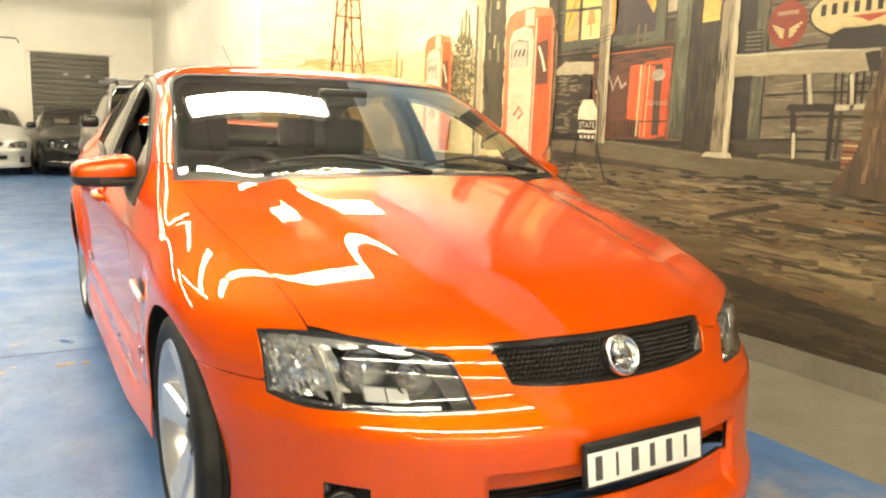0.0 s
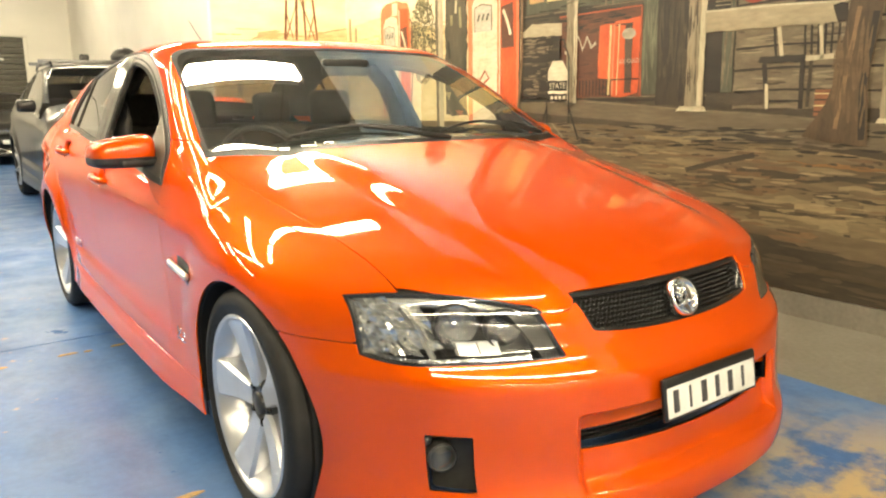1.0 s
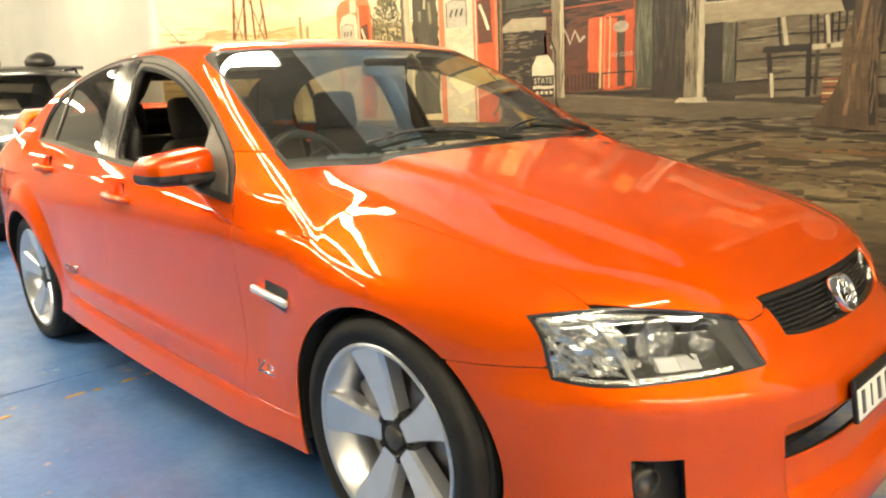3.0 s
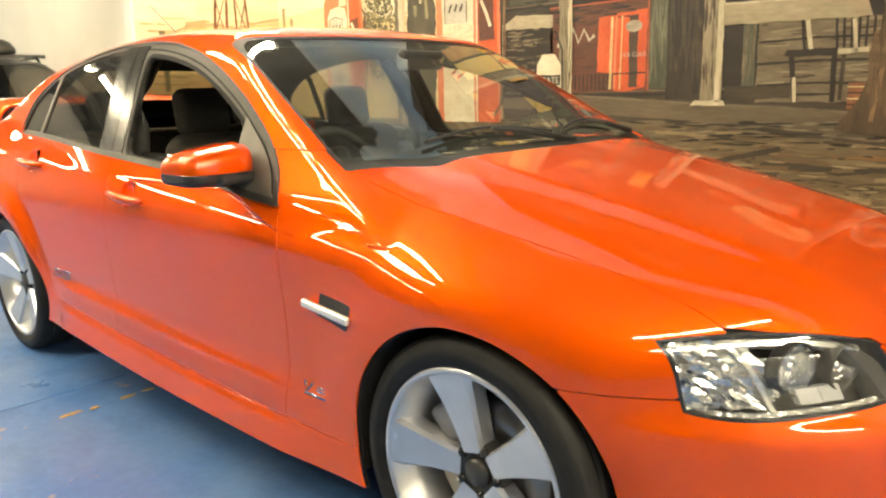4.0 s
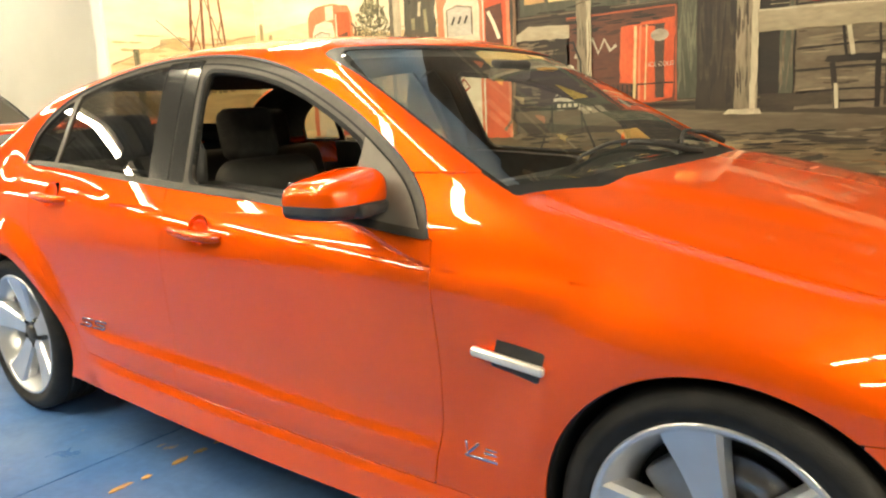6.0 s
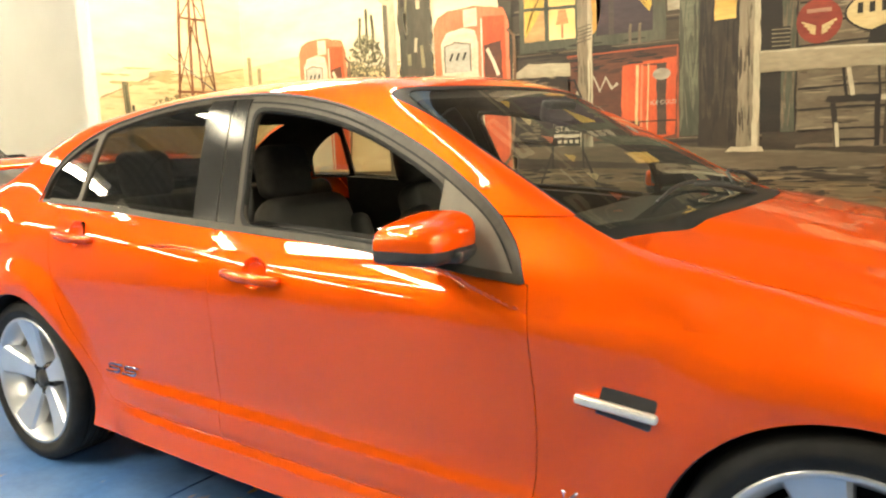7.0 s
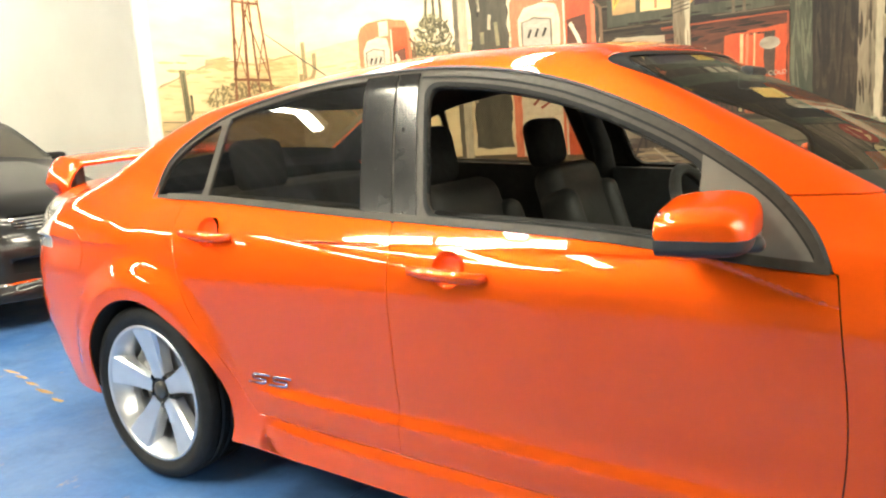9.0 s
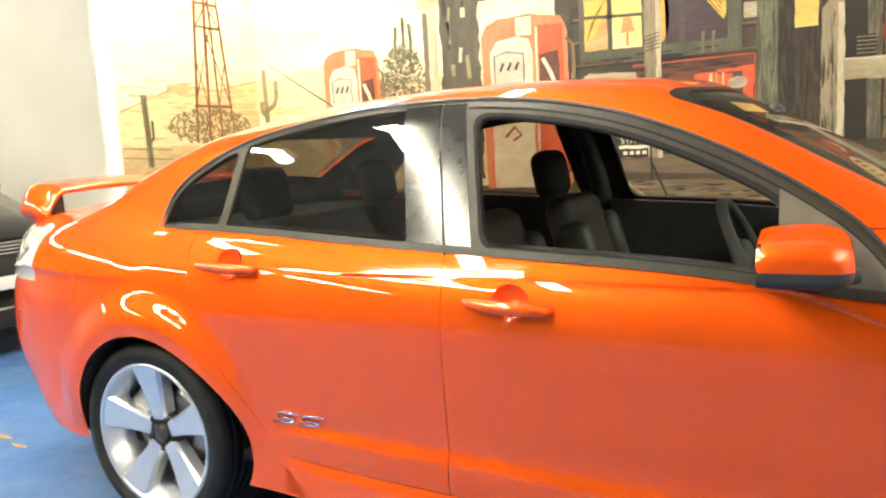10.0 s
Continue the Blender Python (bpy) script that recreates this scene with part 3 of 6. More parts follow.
def hood_region(x, y, z):
    X = np.abs(x)
    nose = np.interp(X, [0, 0.322, 0.350, 0.40, 0.425, 0.44, 0.68, 0.76], [0.714, 0.715, 0.684, 0.676, 0.684, 0.697, 0.741, 0.735])
    return np.minimum(np.minimum(hood_side(y) - X, z - nose), np.minimum(0.52 - y, -in_screen(x, y, z) - 0.002))


def fender_region(x, y, z):
    X = np.abs(x)
    low = np.where(y < -0.2, z - 0.612, z - door_foot(np.maximum(y, 0.3)))
    top = np.minimum(1.050 - z, -in_screen(x, y, z) - 0.004)
    sail = np.minimum(-in_dlo(x, y, z), np.where(z > 0.9, 0.80 - y, 1.0))
    up = np.minimum(np.minimum(top, sail), np.where(z > 0.904, 1.0, fender_gap(z) - y))
    return np.minimum(np.minimum(np.where(y > 0.42, X - 0.55, X - hood_side(y)), low), up)


def bumper_region(x, y, z):
    return np.minimum(np.minimum(-hood_region(x, y, z), z - 0.17), np.minimum(-0.10 - y, np.maximum(0.612 - z, 0.46 - np.abs(x))))



def lower_cut(*fs, fine=1):
    return cut(LOWER, lambda x, y, z: np.minimum.reduce([f(x, y, z) for f in fs]) - (H if fine == 1 else 0), fine)


def upper_cut(*fs, fine=1):
    return cut(UPPER, lambda x, y, z: np.minimum.reduce([f(x, y, z) for f in fs]), fine)



hood = panel("hood", [lower_cut(hood_region, holes)], paint, sedan, depth=0.005, sides=(1, -1))
front_bumper = panel("front_bumper", [lower_cut(bumper_region, arches, holes)], paint, sedan, depth=0.005, sides=(1, -1))
bowl = lambda x, y, z: np.minimum(np.hypot(y - 1.548, (z - 0.872) * 1.05), np.hypot(y - 2.500, (z - 0.950) * 1.05)) - 0.046  # noqa: E731
front_door = lambda x, y, z: np.minimum(np.minimum(np.minimum(y - fender_gap(z), 1.745 - y), bowl(x, y, z)), np.minimum(z - door_foot(y), belt(y) - z))  # noqa: E731
rear_door = lambda x, y, z: np.minimum(np.minimum(np.minimum(y - 1.745, rear_cut(z) - y), bowl(x, y, z)), np.minimum(z - door_foot(y), belt(y) - z))  # noqa: E731
sill = lambda x, y, z: np.minimum(np.minimum(y - 0.30, 2.31 + 2 * H - y), np.minimum(z - sill_foot(y), door_foot(y) - z))  # noqa: E731


def quarter(x, y, z):
    edge = np.maximum(y - rear_cut(z), np.minimum(door_foot(np.minimum(y, 2.6)) - z + 2 * H, y - 2.31))
    return np.minimum(np.minimum(edge, z - np.where(y < 2.7, 0.238, 0.285)), np.minimum(3.62 - y, np.where(y < 2.87, belt(y) - z, np.abs(x) - 0.60 - 0.0 * y)))


def rear_bumper_region(x, y, z):
    return np.minimum(np.minimum(y - 3.62, 0.74 - z), z - 0.20)


def tail_region(x, y, z):
    return np.minimum(np.minimum(np.maximum(y - 3.62, np.minimum(y - 2.9, 0.60 - np.abs(x))), z - 0.74), np.where(z > 0.9, y - 3.3, 1.0))


for s, side in ((1, "driver"), (-1, "passenger")):
    panel("fender", [lower_cut(fender_region, arches, holes)], paint, sedan, depth=0.005, sides=(s,))
    panel("front_door", [lower_cut(front_door)], paint, sedan, depth=0.005, sides=(s,))
    panel("rear_door", [lower_cut(rear_door, arches)], paint, sedan, depth=0.005, sides=(s,))
    panel("sill", [lower_cut(sill, arches)], paint, sedan, depth=0.005, sides=(s,))
    panel("rear_quarter", [lower_cut(quarter, arches)], paint, sedan, depth=0.005, sides=(s,))
panel("rear_bumper", [lower_cut(rear_bumper_region)], paint, sedan, depth=0.005, sides=(1, -1))
panel("boot_lid", [lower_cut(tail_region)], paint, sedan, depth=0.005, sides=(1, -1))


def outside_glass(x, y, z):
    return np.minimum(np.minimum(-in_dlo(x, y, z), -in_screen(x, y, z)), np.minimum(-in_backlight(x, y, z), np.where(y < 1.2, z - np.maximum(belt(y), 1.052), z - belt(y))))


panel("roof", [upper_cut(outside_glass)], paint, sedan, sides=(1, -1))
panel("windscreen", [upper_cut(lambda x, y, z: np.minimum(in_screen(x, y, z), screen_foot(x, y)))], screen_glass, sedan, sides=(1, -1), depth=0, lift=-0.004)
panel("rear_window", [upper_cut(in_backlight)], tinted_glass, sedan, sides=(1, -1), depth=0, lift=-0.004)


def open_front(x, y, z):
    return smin(in_frame(y, z, 0.056, 0.022), smin(1.632 + 0.21 * (z - 1.0) - y, y - 0.915, 0.01), 0.05)


def pane_rear(x, y, z):
    return np.minimum(in_frame(y, z, 0.022, 0.012), np.minimum(y - 1.865 - 0.22 * (z - 1.0), 2.575 - 0.10 * (z - 1.06) - y))


def pane_quarter(x, y, z):
    return smin(in_frame(y, z, 0.022, 0.012), y - 2.605 + 0.10 * (z - 1.06), 0.03)


for s in (1, -1):
    panel("window_surround", [upper_cut(in_dlo, lambda x, y, z: -np.maximum(np.maximum(open_front(x, y, z), pane_rear(x, y, z)), pane_quarter(x, y, z)))], frame_grey, sedan, sides=(s,), lift=-0.002)
    panel("pillar_cover", [upper_cut(lambda x, y, z: np.minimum(in_frame(y, z, 0.018, 0.008), np.minimum(y - 1.752 - 0.20 * (z - 1.0), 1.862 + 0.22 * (z - 1.0) - y)), fine=5)], black_trim, sedan, "glossy black pillar cover", depth=0.004, lift=0.002, sides=(s,))
    panel("rear_door_glass", [upper_cut(pane_rear)], tinted_glass, sedan, sides=(s,), depth=0, lift=-0.008)
    panel("quarter_glass", [upper_cut(pane_quarter)], tinted_glass, sedan, sides=(s,), depth=0, lift=-0.008)


# ---- the sedan: lamps, grille, trim ----
clear_lens = glass("clear_lens", (0.92, 0.93, 0.93))
reflector = mat("lamp_reflector", (0.80, 0.80, 0.80), rough=0.12, metal=1.0, color2=(0.60, 0.60, 0.60), scale=45, bump=1.0, bump_scale=38)
lamp_black = mat("lamp_bezel", (0.03, 0.03, 0.032), rough=0.2)
plate_white = mat("plate_white", (0.78, 0.78, 0.74), rough=0.45, color2=(0.70, 0.70, 0.66), scale=30)
plate_black = mat("plate_black", (0.012, 0.012, 0.012), rough=0.4)

inner = lambda x, y, z: np.minimum(np.minimum(z - np.where((y > 0.35) & (y < 2.55), 0.27, np.where(y < 2.55, 0.19, 0.31)), arches(x, y, z) + 0.004), np.maximum(0.93 - z, np.maximum(0.52 - y, y - 2.9)))  # noqa: E731
panel("inner_shell", [cut(LOWER, lambda x, y, z: np.minimum(inner(x, y, z), np.minimum(np.where(y < 0.66, 0.0 + holes(x, y, z), 1.0), np.where((y > 0.5) & (y < 3.2), belt(y) - 0.01 - z, 1.0))))], dark_cavity, sedan, depth=0, lift=-0.014, sides=(1, -1))
panel("headliner", [upper_cut(lambda x, y, z: np.minimum(outside_glass(x, y, z) + 0.02, z - belt(y) - 0.03))], cloth, sedan, depth=0, lift=-0.022, sides=(1, -1))

bright_metal = mat("lamp_chrome", (0.92, 0.92, 0.90), rough=0.16, metal=0.80, color2=(0.84, 0.84, 0.82), scale=30)


def nose_y(X, z):
    """How far forward the nose reaches at X across and z up."""
    ys = np.linspace(-0.95, 0.1, 421)
    return float(ys[np.argmax(lower_body(np.full(421, X), ys, np.full(421, z)) < 0)])


def facets(X0, X1, z0, z1, cols, rows, back, rough, s, rnd_, slant=0.0):
    """A reflector of many small flat mirrors, each tilted a little its own way."""
    bm = bmesh.new()
    for i in range(cols):
        for j in range(rows):
            corners = []
            tilt_x, tilt_z = rnd_.uniform(-rough, rough), rnd_.uniform(-rough, rough)
            for u, v in ((0.04, 0.04), (0.96, 0.04), (0.96, 0.96), (0.04, 0.96)):
                z = z0 + (z1 - z0) * (j + v) / rows
                X = X0 + (X1 - X0) * (i + u) / cols + slant * (z - z0)
                corners.append((-s * X, nose_y(X, z) + back + tilt_x * (u - 0.5) + tilt_z * (v - 0.5), z))
            if min(float(in_lamp(np.array(x), np.array(-0.5), np.array(z))) for x, y, z in corners) < 0.004:
                continue
            top = [bm.verts.new(c) for c in corners]
            low = [bm.verts.new((x, y + 0.012, z)) for x, y, z in corners]
            bm.faces.new(top)
            for k in range(4):
                bm.faces.new((top[k], low[k], low[(k + 1) % 4], top[(k + 1) % 4]))
    bmesh.ops.recalc_face_normals(bm, faces=bm.faces)
    return bm


for s in (1, -1):
    glint = random.Random(5)
    lamp = panel("headlight", [lower_cut(lambda x, y, z: in_lamp(x, y, z) - 0.002)], clear_lens, sedan, "clear headlight with bright faceted reflectors and a dark tip", depth=0.0, lift=-0.002, sides=(s,))
    panel("bezel", [lower_cut(lambda x, y, z: in_lamp(x, y, z) + 0.004)], lamp_black, lamp, depth=0, lift=-0.085, sides=(s,))
    panel("dark_tip", [lower_cut(lambda x, y, z: np.minimum(in_lamp(x, y, z) + 0.004, 0.452 - np.abs(x) + (z - 0.6) * 0.55))], lamp_black, lamp, depth=0.05, lift=-0.022, sides=(s,))
    panel("seal", [lower_cut(lambda x, y, z: np.minimum(in_lamp(x, y, z) + 0.001, 0.0032 - in_lamp(x, y, z)), fine=5)], lamp_black, lamp, depth=0.07, lift=-0.003, sides=(s,))
    part("indicator", facets(0.668, 0.800, 0.575, 0.735, 11, 11, 0.030, 0.022, s, glint, 0.22), bright_metal, lamp, "bright faceted indicator reflector", smooth=False)
    part("side_reflector", facets(0.612, 0.668, 0.575, 0.735, 3, 7, 0.052, 0.020, s, glint, 0.30), bright_metal, lamp, smooth=False)
    panel("divider", [lower_cut(lambda x, y, z: np.minimum(in_lamp(x, y, z) - 0.004, 0.004 - np.abs(np.abs(x) - 0.664 - (z - 0.575) * 0.26)), fine=5)], bright_metal, lamp, depth=0.05, lift=-0.022, sides=(s,))
    # bright strip added for a lamp's reflection across the lens
    panel("lens_glint", [lower_cut(lambda x, y, z: np.minimum(np.minimum(in_lamp(x, y, z) - 0.006, 0.017 - in_lamp(x, y, z)), np.minimum(z - 0.668, np.abs(x) - 0.47)), fine=5)], bright_metal, lamp, depth=0.03, lift=-0.016, sides=(s,))
    panel("foot_trim", [lower_cut(lambda x, y, z: np.minimum(np.minimum(in_lamp(x, y, z) - 0.006, 0.013 - in_lamp(x, y, z)), np.minimum(0.615 - z, np.abs(x) - 0.47)), fine=5)], reflector, lamp, depth=0.03, lift=-0.018, sides=(s,))
    part("lower_reflector", facets(0.515, 0.600, 0.586, 0.618, 2, 1, 0.040, 0.004, s, glint, 0.1), alloy, lamp, smooth=False)
    for X, z, r, turn in ((0.596, 0.655, 0.050, 24), (0.500, 0.645, 0.043, 16)):
        m = pose(-s * X, nose_y(X, z) + 0.040, z) @ pose(0, 0, 0, 90, 0, 0) @ pose(0, 0, 0, 0, -s * turn, 0)
        part("bowl", lathe([(r, 0.006), (r * 0.93, -0.010), (r * 0.80, -0.026), (r * 0.60, -0.040), (r * 0.36, -0.048), (0.0005, -0.050)], m, 14), reflector, lamp, smooth=False)
        part("bowl_ring", lathe([(r + 0.004, -0.02), (r + 0.0045, 0.008), (r + 0.001, 0.010), (r - 0.001, 0.005)], m, 40), lamp_black, lamp)
        part("bulb", lathe([(r * 0.26, -0.048), (r * 0.28, -0.016), (r * 0.22, -0.006), (0.0005, -0.003)], m, 20), chrome, lamp)

grille = panel("grille", [lower_cut(lambda x, y, z: in_grille(x, y, z) + 0.01)], dark_cavity, sedan, "black mesh grille", depth=0, lift=-0.045, sides=(1, -1))
bm = bmesh.new()
rows_g, cols_g = 10, 52
for i in range(rows_g + 1):
    for j in range(cols_g):
        X = -0.345 + 0.69 * (j + 0.5 * (i % 2)) / cols_g
        z = 0.612 + 0.0105 * i
        if float(in_grille(np.array(X), np.array(-0.75), np.array(z))) < -0.002:
            continue
        y = -0.745 + 0.30 * X * X + 0.55 * (z - 0.66)
        for dx, dz in ((0.0068, 0.0), (0.0034, 0.0095), (-0.0034, 0.0095)):
            tube([(X - dx, y, z - dz / 2), (X + dx, y, z + dz / 2)], 0.0016, 4, bm)
part("mesh", bm, black_trim, grille)
panel("surround", [lower_cut(lambda x, y, z: np.minimum(in_grille(x, y, z) + 0.001, 0.007 - in_grille(x, y, z)), fine=5)], black_trim, grille, depth=0.04, lift=-0.006, sides=(1, -1))

EM = pose(0, -0.775, 0.664) @ pose(0, 0, 0, 90 - 24, 0, 0)
emblem = part("emblem", lathe([(0.049, -0.02), (0.050, 0.004), (0.047, 0.009), (0.043, 0.007), (0.042, 0.003), (0.02, 0.005), (0.0005, 0.006)], EM, 48), chrome, grille, "round chrome emblem")
bm = bmesh.new()
for a, r0, r1, w in ((70, 0.0, 0.034, 0.016), (150, 0.006, 0.036, 0.012), (215, 0.004, 0.036, 0.013), (300, 0.012, 0.034, 0.011)):
    c, d = math.cos(math.radians(a)), math.sin(math.radians(a))
    tube([EM @ Vector((c * r0, d * r0, 0.006)), EM @ Vector((c * (r0 + r1) / 2 - d * 0.006, d * (r0 + r1) / 2 + c * 0.006, 0.010)), EM @ Vector((c * r1, d * r1, 0.005))], [w * 0.45, w * 0.6, w * 0.3], 8, bm)
part("relief", bm, chrome, emblem)

panel("intake_lip", [lower_cut(lambda x, y, z: np.minimum(in_intake(x, y, z) + 0.008, z - 0.398))], paint, front_bumper, depth=0.045, lift=-0.018, sides=(1, -1))
panel("intake", [lower_cut(lambda x, y, z: in_intake(x, y, z) + 0.012)], dark_cavity, front_bumper, depth=0, lift=-0.075, sides=(1, -1))
for k in range(4):
    panel("intake_slat", [lower_cut(lambda x, y, z, k=k: np.minimum(in_intake(x, y, z) + 0.004, 0.0025 - np.abs(z - 0.357 - 0.012 * k)), fine=5)], black_trim, front_bumper, depth=0.02, lift=-0.05, sides=(1, -1))
for s in (1, -1):
    panel("fog_recess", [lower_cut(lambda x, y, z: in_fog(x, y, z) + 0.01)], black_plastic, front_bumper, depth=0, lift=-0.07, sides=(s,))
    m = pose(-s * 0.655, -0.612, 0.352) @ pose(0, 0, 0, 90, 0, 0) @ pose(0, 0, 0, 0, -s * 22, 0)
    fog = part("fog_lamp", lathe([(0.034, -0.04), (0.036, 0.0), (0.032, 0.004), (0.030, 0.0), (0.022, -0.018), (0.008, -0.026), (0.0005, -0.026)], m, 32), hub_dark, front_bumper)
    part("lens", lathe([(0.031, 0.001), (0.02, 0.006), (0.0005, 0.008)], m, 32), clear_lens, fog)
    m2 = pose(-s * 0.682, -0.585, 0.395) @ pose(0, 0, 0, 90, 0, 0)
    part("bulb_cover", lathe([(0.014, -0.03), (0.014, 0.004), (0.009, 0.012), (0.0005, 0.015)], m2, 24), hub_dark, fog)

plate = part("number_plate", box(-0.189, 0.189, -0.008, 0.004, -0.053, 0.053, 0.004), plate_black, sedan, "white number plate in a black frame with dark marks")
plate.matrix_basis = pose(0, -0.868, 0.455, -8, 0, 0)
part("face", box(-0.180, 0.180, -0.0100, -0.006, -0.046, 0.046, 0.002), plate_white, plate)
part("top_strip", box(-0.182, 0.182, -0.0118, -0.0080, 0.030, 0.050, 0.002), plate_black, plate)
for k, (w, h) in enumerate(((0.020, 0.055), (0.007, 0.055), (0.022, 0.055), (0.016, 0.055), (0.019, 0.055), (0.010, 0.055))):
    x0 = -0.150 + k * 0.055 + 0.0
    part("mark", box(x0 - w / 2, x0 + w / 2, -0.0124, -0.0095, -0.034, -0.034 + h, 0.001), mat("plate_mark", (0.06, 0.06, 0.065), 0.5) if k == 0 else bpy.data.materials["plate_mark"], plate)

satin_bar = mat("satin_metal", (0.86, 0.84, 0.79), rough=0.32, metal=0.55, color2=(0.80, 0.78, 0.73), scale=30)
# side vent, badges, handles, fuel flap
for s in (1, -1):
    vent = panel("side_vent", [lower_cut(lambda x, y, z: np.minimum(np.minimum(y - 0.352 - (0.66 - z) * 0.25, 0.482 - y + (0.66 - z) * 0.3), np.minimum(z - 0.622 - (y - 0.42) * 0.15, 0.694 + (y - 0.42) * 0.12 - z)))], black_plastic, sedan, depth=0.0, lift=0.0015, sides=(s,))
    m = pose(-s * 0.9265, 0.438, 0.657, 6.5, 0, 0)
    bm = box(-0.009, 0.009, -0.093, 0.093, -0.0115, 0.0115, 0.008, 3)
    bm.transform(m)
    part("chrome_bar", bm, satin_bar, vent, "bright satin metal bar")

badge_m = mat("badge_metal", (0.55, 0.55, 0.54), rough=0.2, metal=1.0)


def letter_strokes(word, at, size, lean, s):
    """Chrome strokes of simple leaning block letters, along the car's side."""
    forms = {"S": ((1, 1), (0.1, 1), (0, 0.75), (0.1, 0.5), (0.9, 0.5), (1, 0.25), (0.9, 0), (0, 0)), "V": ((0, 1), (0.5, 0), (1, 1)), "_": ((0, 0), (1, 0)), "-": ((0, 0.55), (1, 0.55))}
    for k, ch in enumerate(word):
        pts = []
        for u, v in forms[ch]:
            pts.append((at[0], at[1] - s * 0 - (k * 1.25 + u + lean * v) * size[0] * 1.0, at[2] + v * size[1]))
        yield tube(pts, size[1] * 0.15, 6)


for s in (1, -1):
    for word, y0, z0, w, h in (("SS", 2.352, 0.466, 0.075, 0.030), ("V", 0.585, 0.402, 0.036, 0.030), ("_", 0.575, 0.397, 0.092, 0.030), ("-", 0.530, 0.400, 0.046, 0.024), ("-", 0.525, 0.410, 0.042, 0.024)):
        for bm in letter_strokes(word, (-s * 0.915, y0, z0), (w, h), 0.35, s):
            for v in bm.verts:
                v.co.x = -s * (float(plain_z(v.co.z)) - (0.0 if word == "SS" else 0.004) + 0.004 + (abs(v.co.x) - 0.915) * 0.6)
            part("badge", bm, badge_m, sedan, "chrome badge letter")


def handle(y, z, s):
    X0 = float(side_z(z))
    base = [(-s * X0, y + d, z + e) for d, e in ((0.118, 0.006), (0.10, 0.004), (0.05, 0.001), (0, -0.002), (-0.05, -0.005), (-0.10, -0.008), (-0.118, -0.009))]
    offs = (0.0, 0.018, 0.027, 0.030, 0.028, 0.019, 0.0)
    bm = tube([(x - s * o, yy, zz) for (x, yy, zz), o in zip(base, offs)], [0.010, 0.014, 0.016, 0.017, 0.016, 0.015, 0.010], 12)
    h = part("door_handle", bm, paint, sedan)
    lean = math.degrees(math.atan(float(side_z(z - 0.02) - side_z(z + 0.03)) / 0.05))
    m = pose(-s * (float(side_z(z + 0.006)) - 0.0005), y - 0.005, z + 0.006) @ pose(0, 0, 0, 0, -s * (90 - lean), 0)
    part("recess", lathe([(0.0505, -0.0005), (0.0465, -0.002), (0.041, -0.008), (0.034, -0.0115), (0.0005, -0.0125)], m, 32), paint, h)


for s in (1, -1):
    handle(1.553, 0.866, s)
    handle(2.505, 0.944, s)

flap = panel("fuel_flap", [lower_cut(lambda x, y, z: 0.078 - np.hypot(y - 3.318, (z - 0.855) * 0.95) + 0.0 * x)], paint, sedan, depth=0.004, lift=0.002, sides=(1,))

# waist strips, roof seam, windscreen border, wipers
for s in (1, -1):
    panel("waist_strip", [upper_cut(lambda x, y, z: np.minimum(np.minimum(z - belt(y) + 0.004, belt(y) + 0.016 - z), np.minimum(y - 0.67, 2.80 - y)), fine=5)], frame_grey, sedan, depth=0.01, lift=0.005, sides=(s,))
    panel("mirror_sail", [upper_cut(lambda x, y, z: np.minimum(in_frame(y, z, 0.032, 0.006), 0.930 - y), fine=5)], sail_grey, sedan, depth=0.008, lift=0.003, sides=(s,))
    panel("window_seal", [upper_cut(lambda x, y, z: np.minimum(np.minimum(in_dlo(x, y, z), 0.007 - in_frame(y, z, 0.0, -0.2)), z - belt(y)), fine=5)], black_plastic, sedan, depth=0.006, lift=0.003, sides=(s,))
    panel("window_groove", [upper_cut(lambda x, y, z: np.minimum(np.minimum(0.0028 - np.abs(in_frame(y, z, 0.030, -0.2)), z - belt(y) - 0.01), np.minimum(1.66 + 0.21 * (z - 1.0) - y, y - 0.70)), fine=5)], dark_cavity, sedan, depth=0.0, lift=0.0005, sides=(s,))
    panel("opening_seal", [upper_cut(lambda x, y, z: np.minimum(open_front(x, y, z) + 0.012, -open_front(x, y, z)), fine=5)], dark_cavity, sedan, "black rubber seal round the open window", depth=0.02, lift=0.001, sides=(s,))
    panel("pillar_strip", [upper_cut(lambda x, y, z: np.minimum(in_frame(y, z, 0.018, 0.008), np.minimum(y - 1.668 - 0.21 * (z - 1.0), 1.744 + 0.20 * (z - 1.0) - y)), fine=5)], black_trim, sedan, depth=0.006, lift=0.002, sides=(s,))
panel("screen_border", [upper_cut(lambda x, y, z: np.minimum(np.minimum(in_screen(x, y, z), screen_foot(x, y)), 0.011 - in_screen(x, y, z)), fine=5)], cowl_black, sedan, depth=0.0, lift=-0.002, sides=(1, -1))
panel("cowl", [upper_cut(lambda x, y, z: np.minimum(in_screen(x, y, z) + 0.003, 0.022 - screen_foot(x, y)), fine=3)], cowl_black, sedan, depth=0.02, lift=-0.006, sides=(1, -1))


def on_screen(x, z, lift=0.007):
    return Vector((x, 0.345 + (z - 1.0) * 1.85 + 0.24 * x * x - lift, z + lift * 1.6))


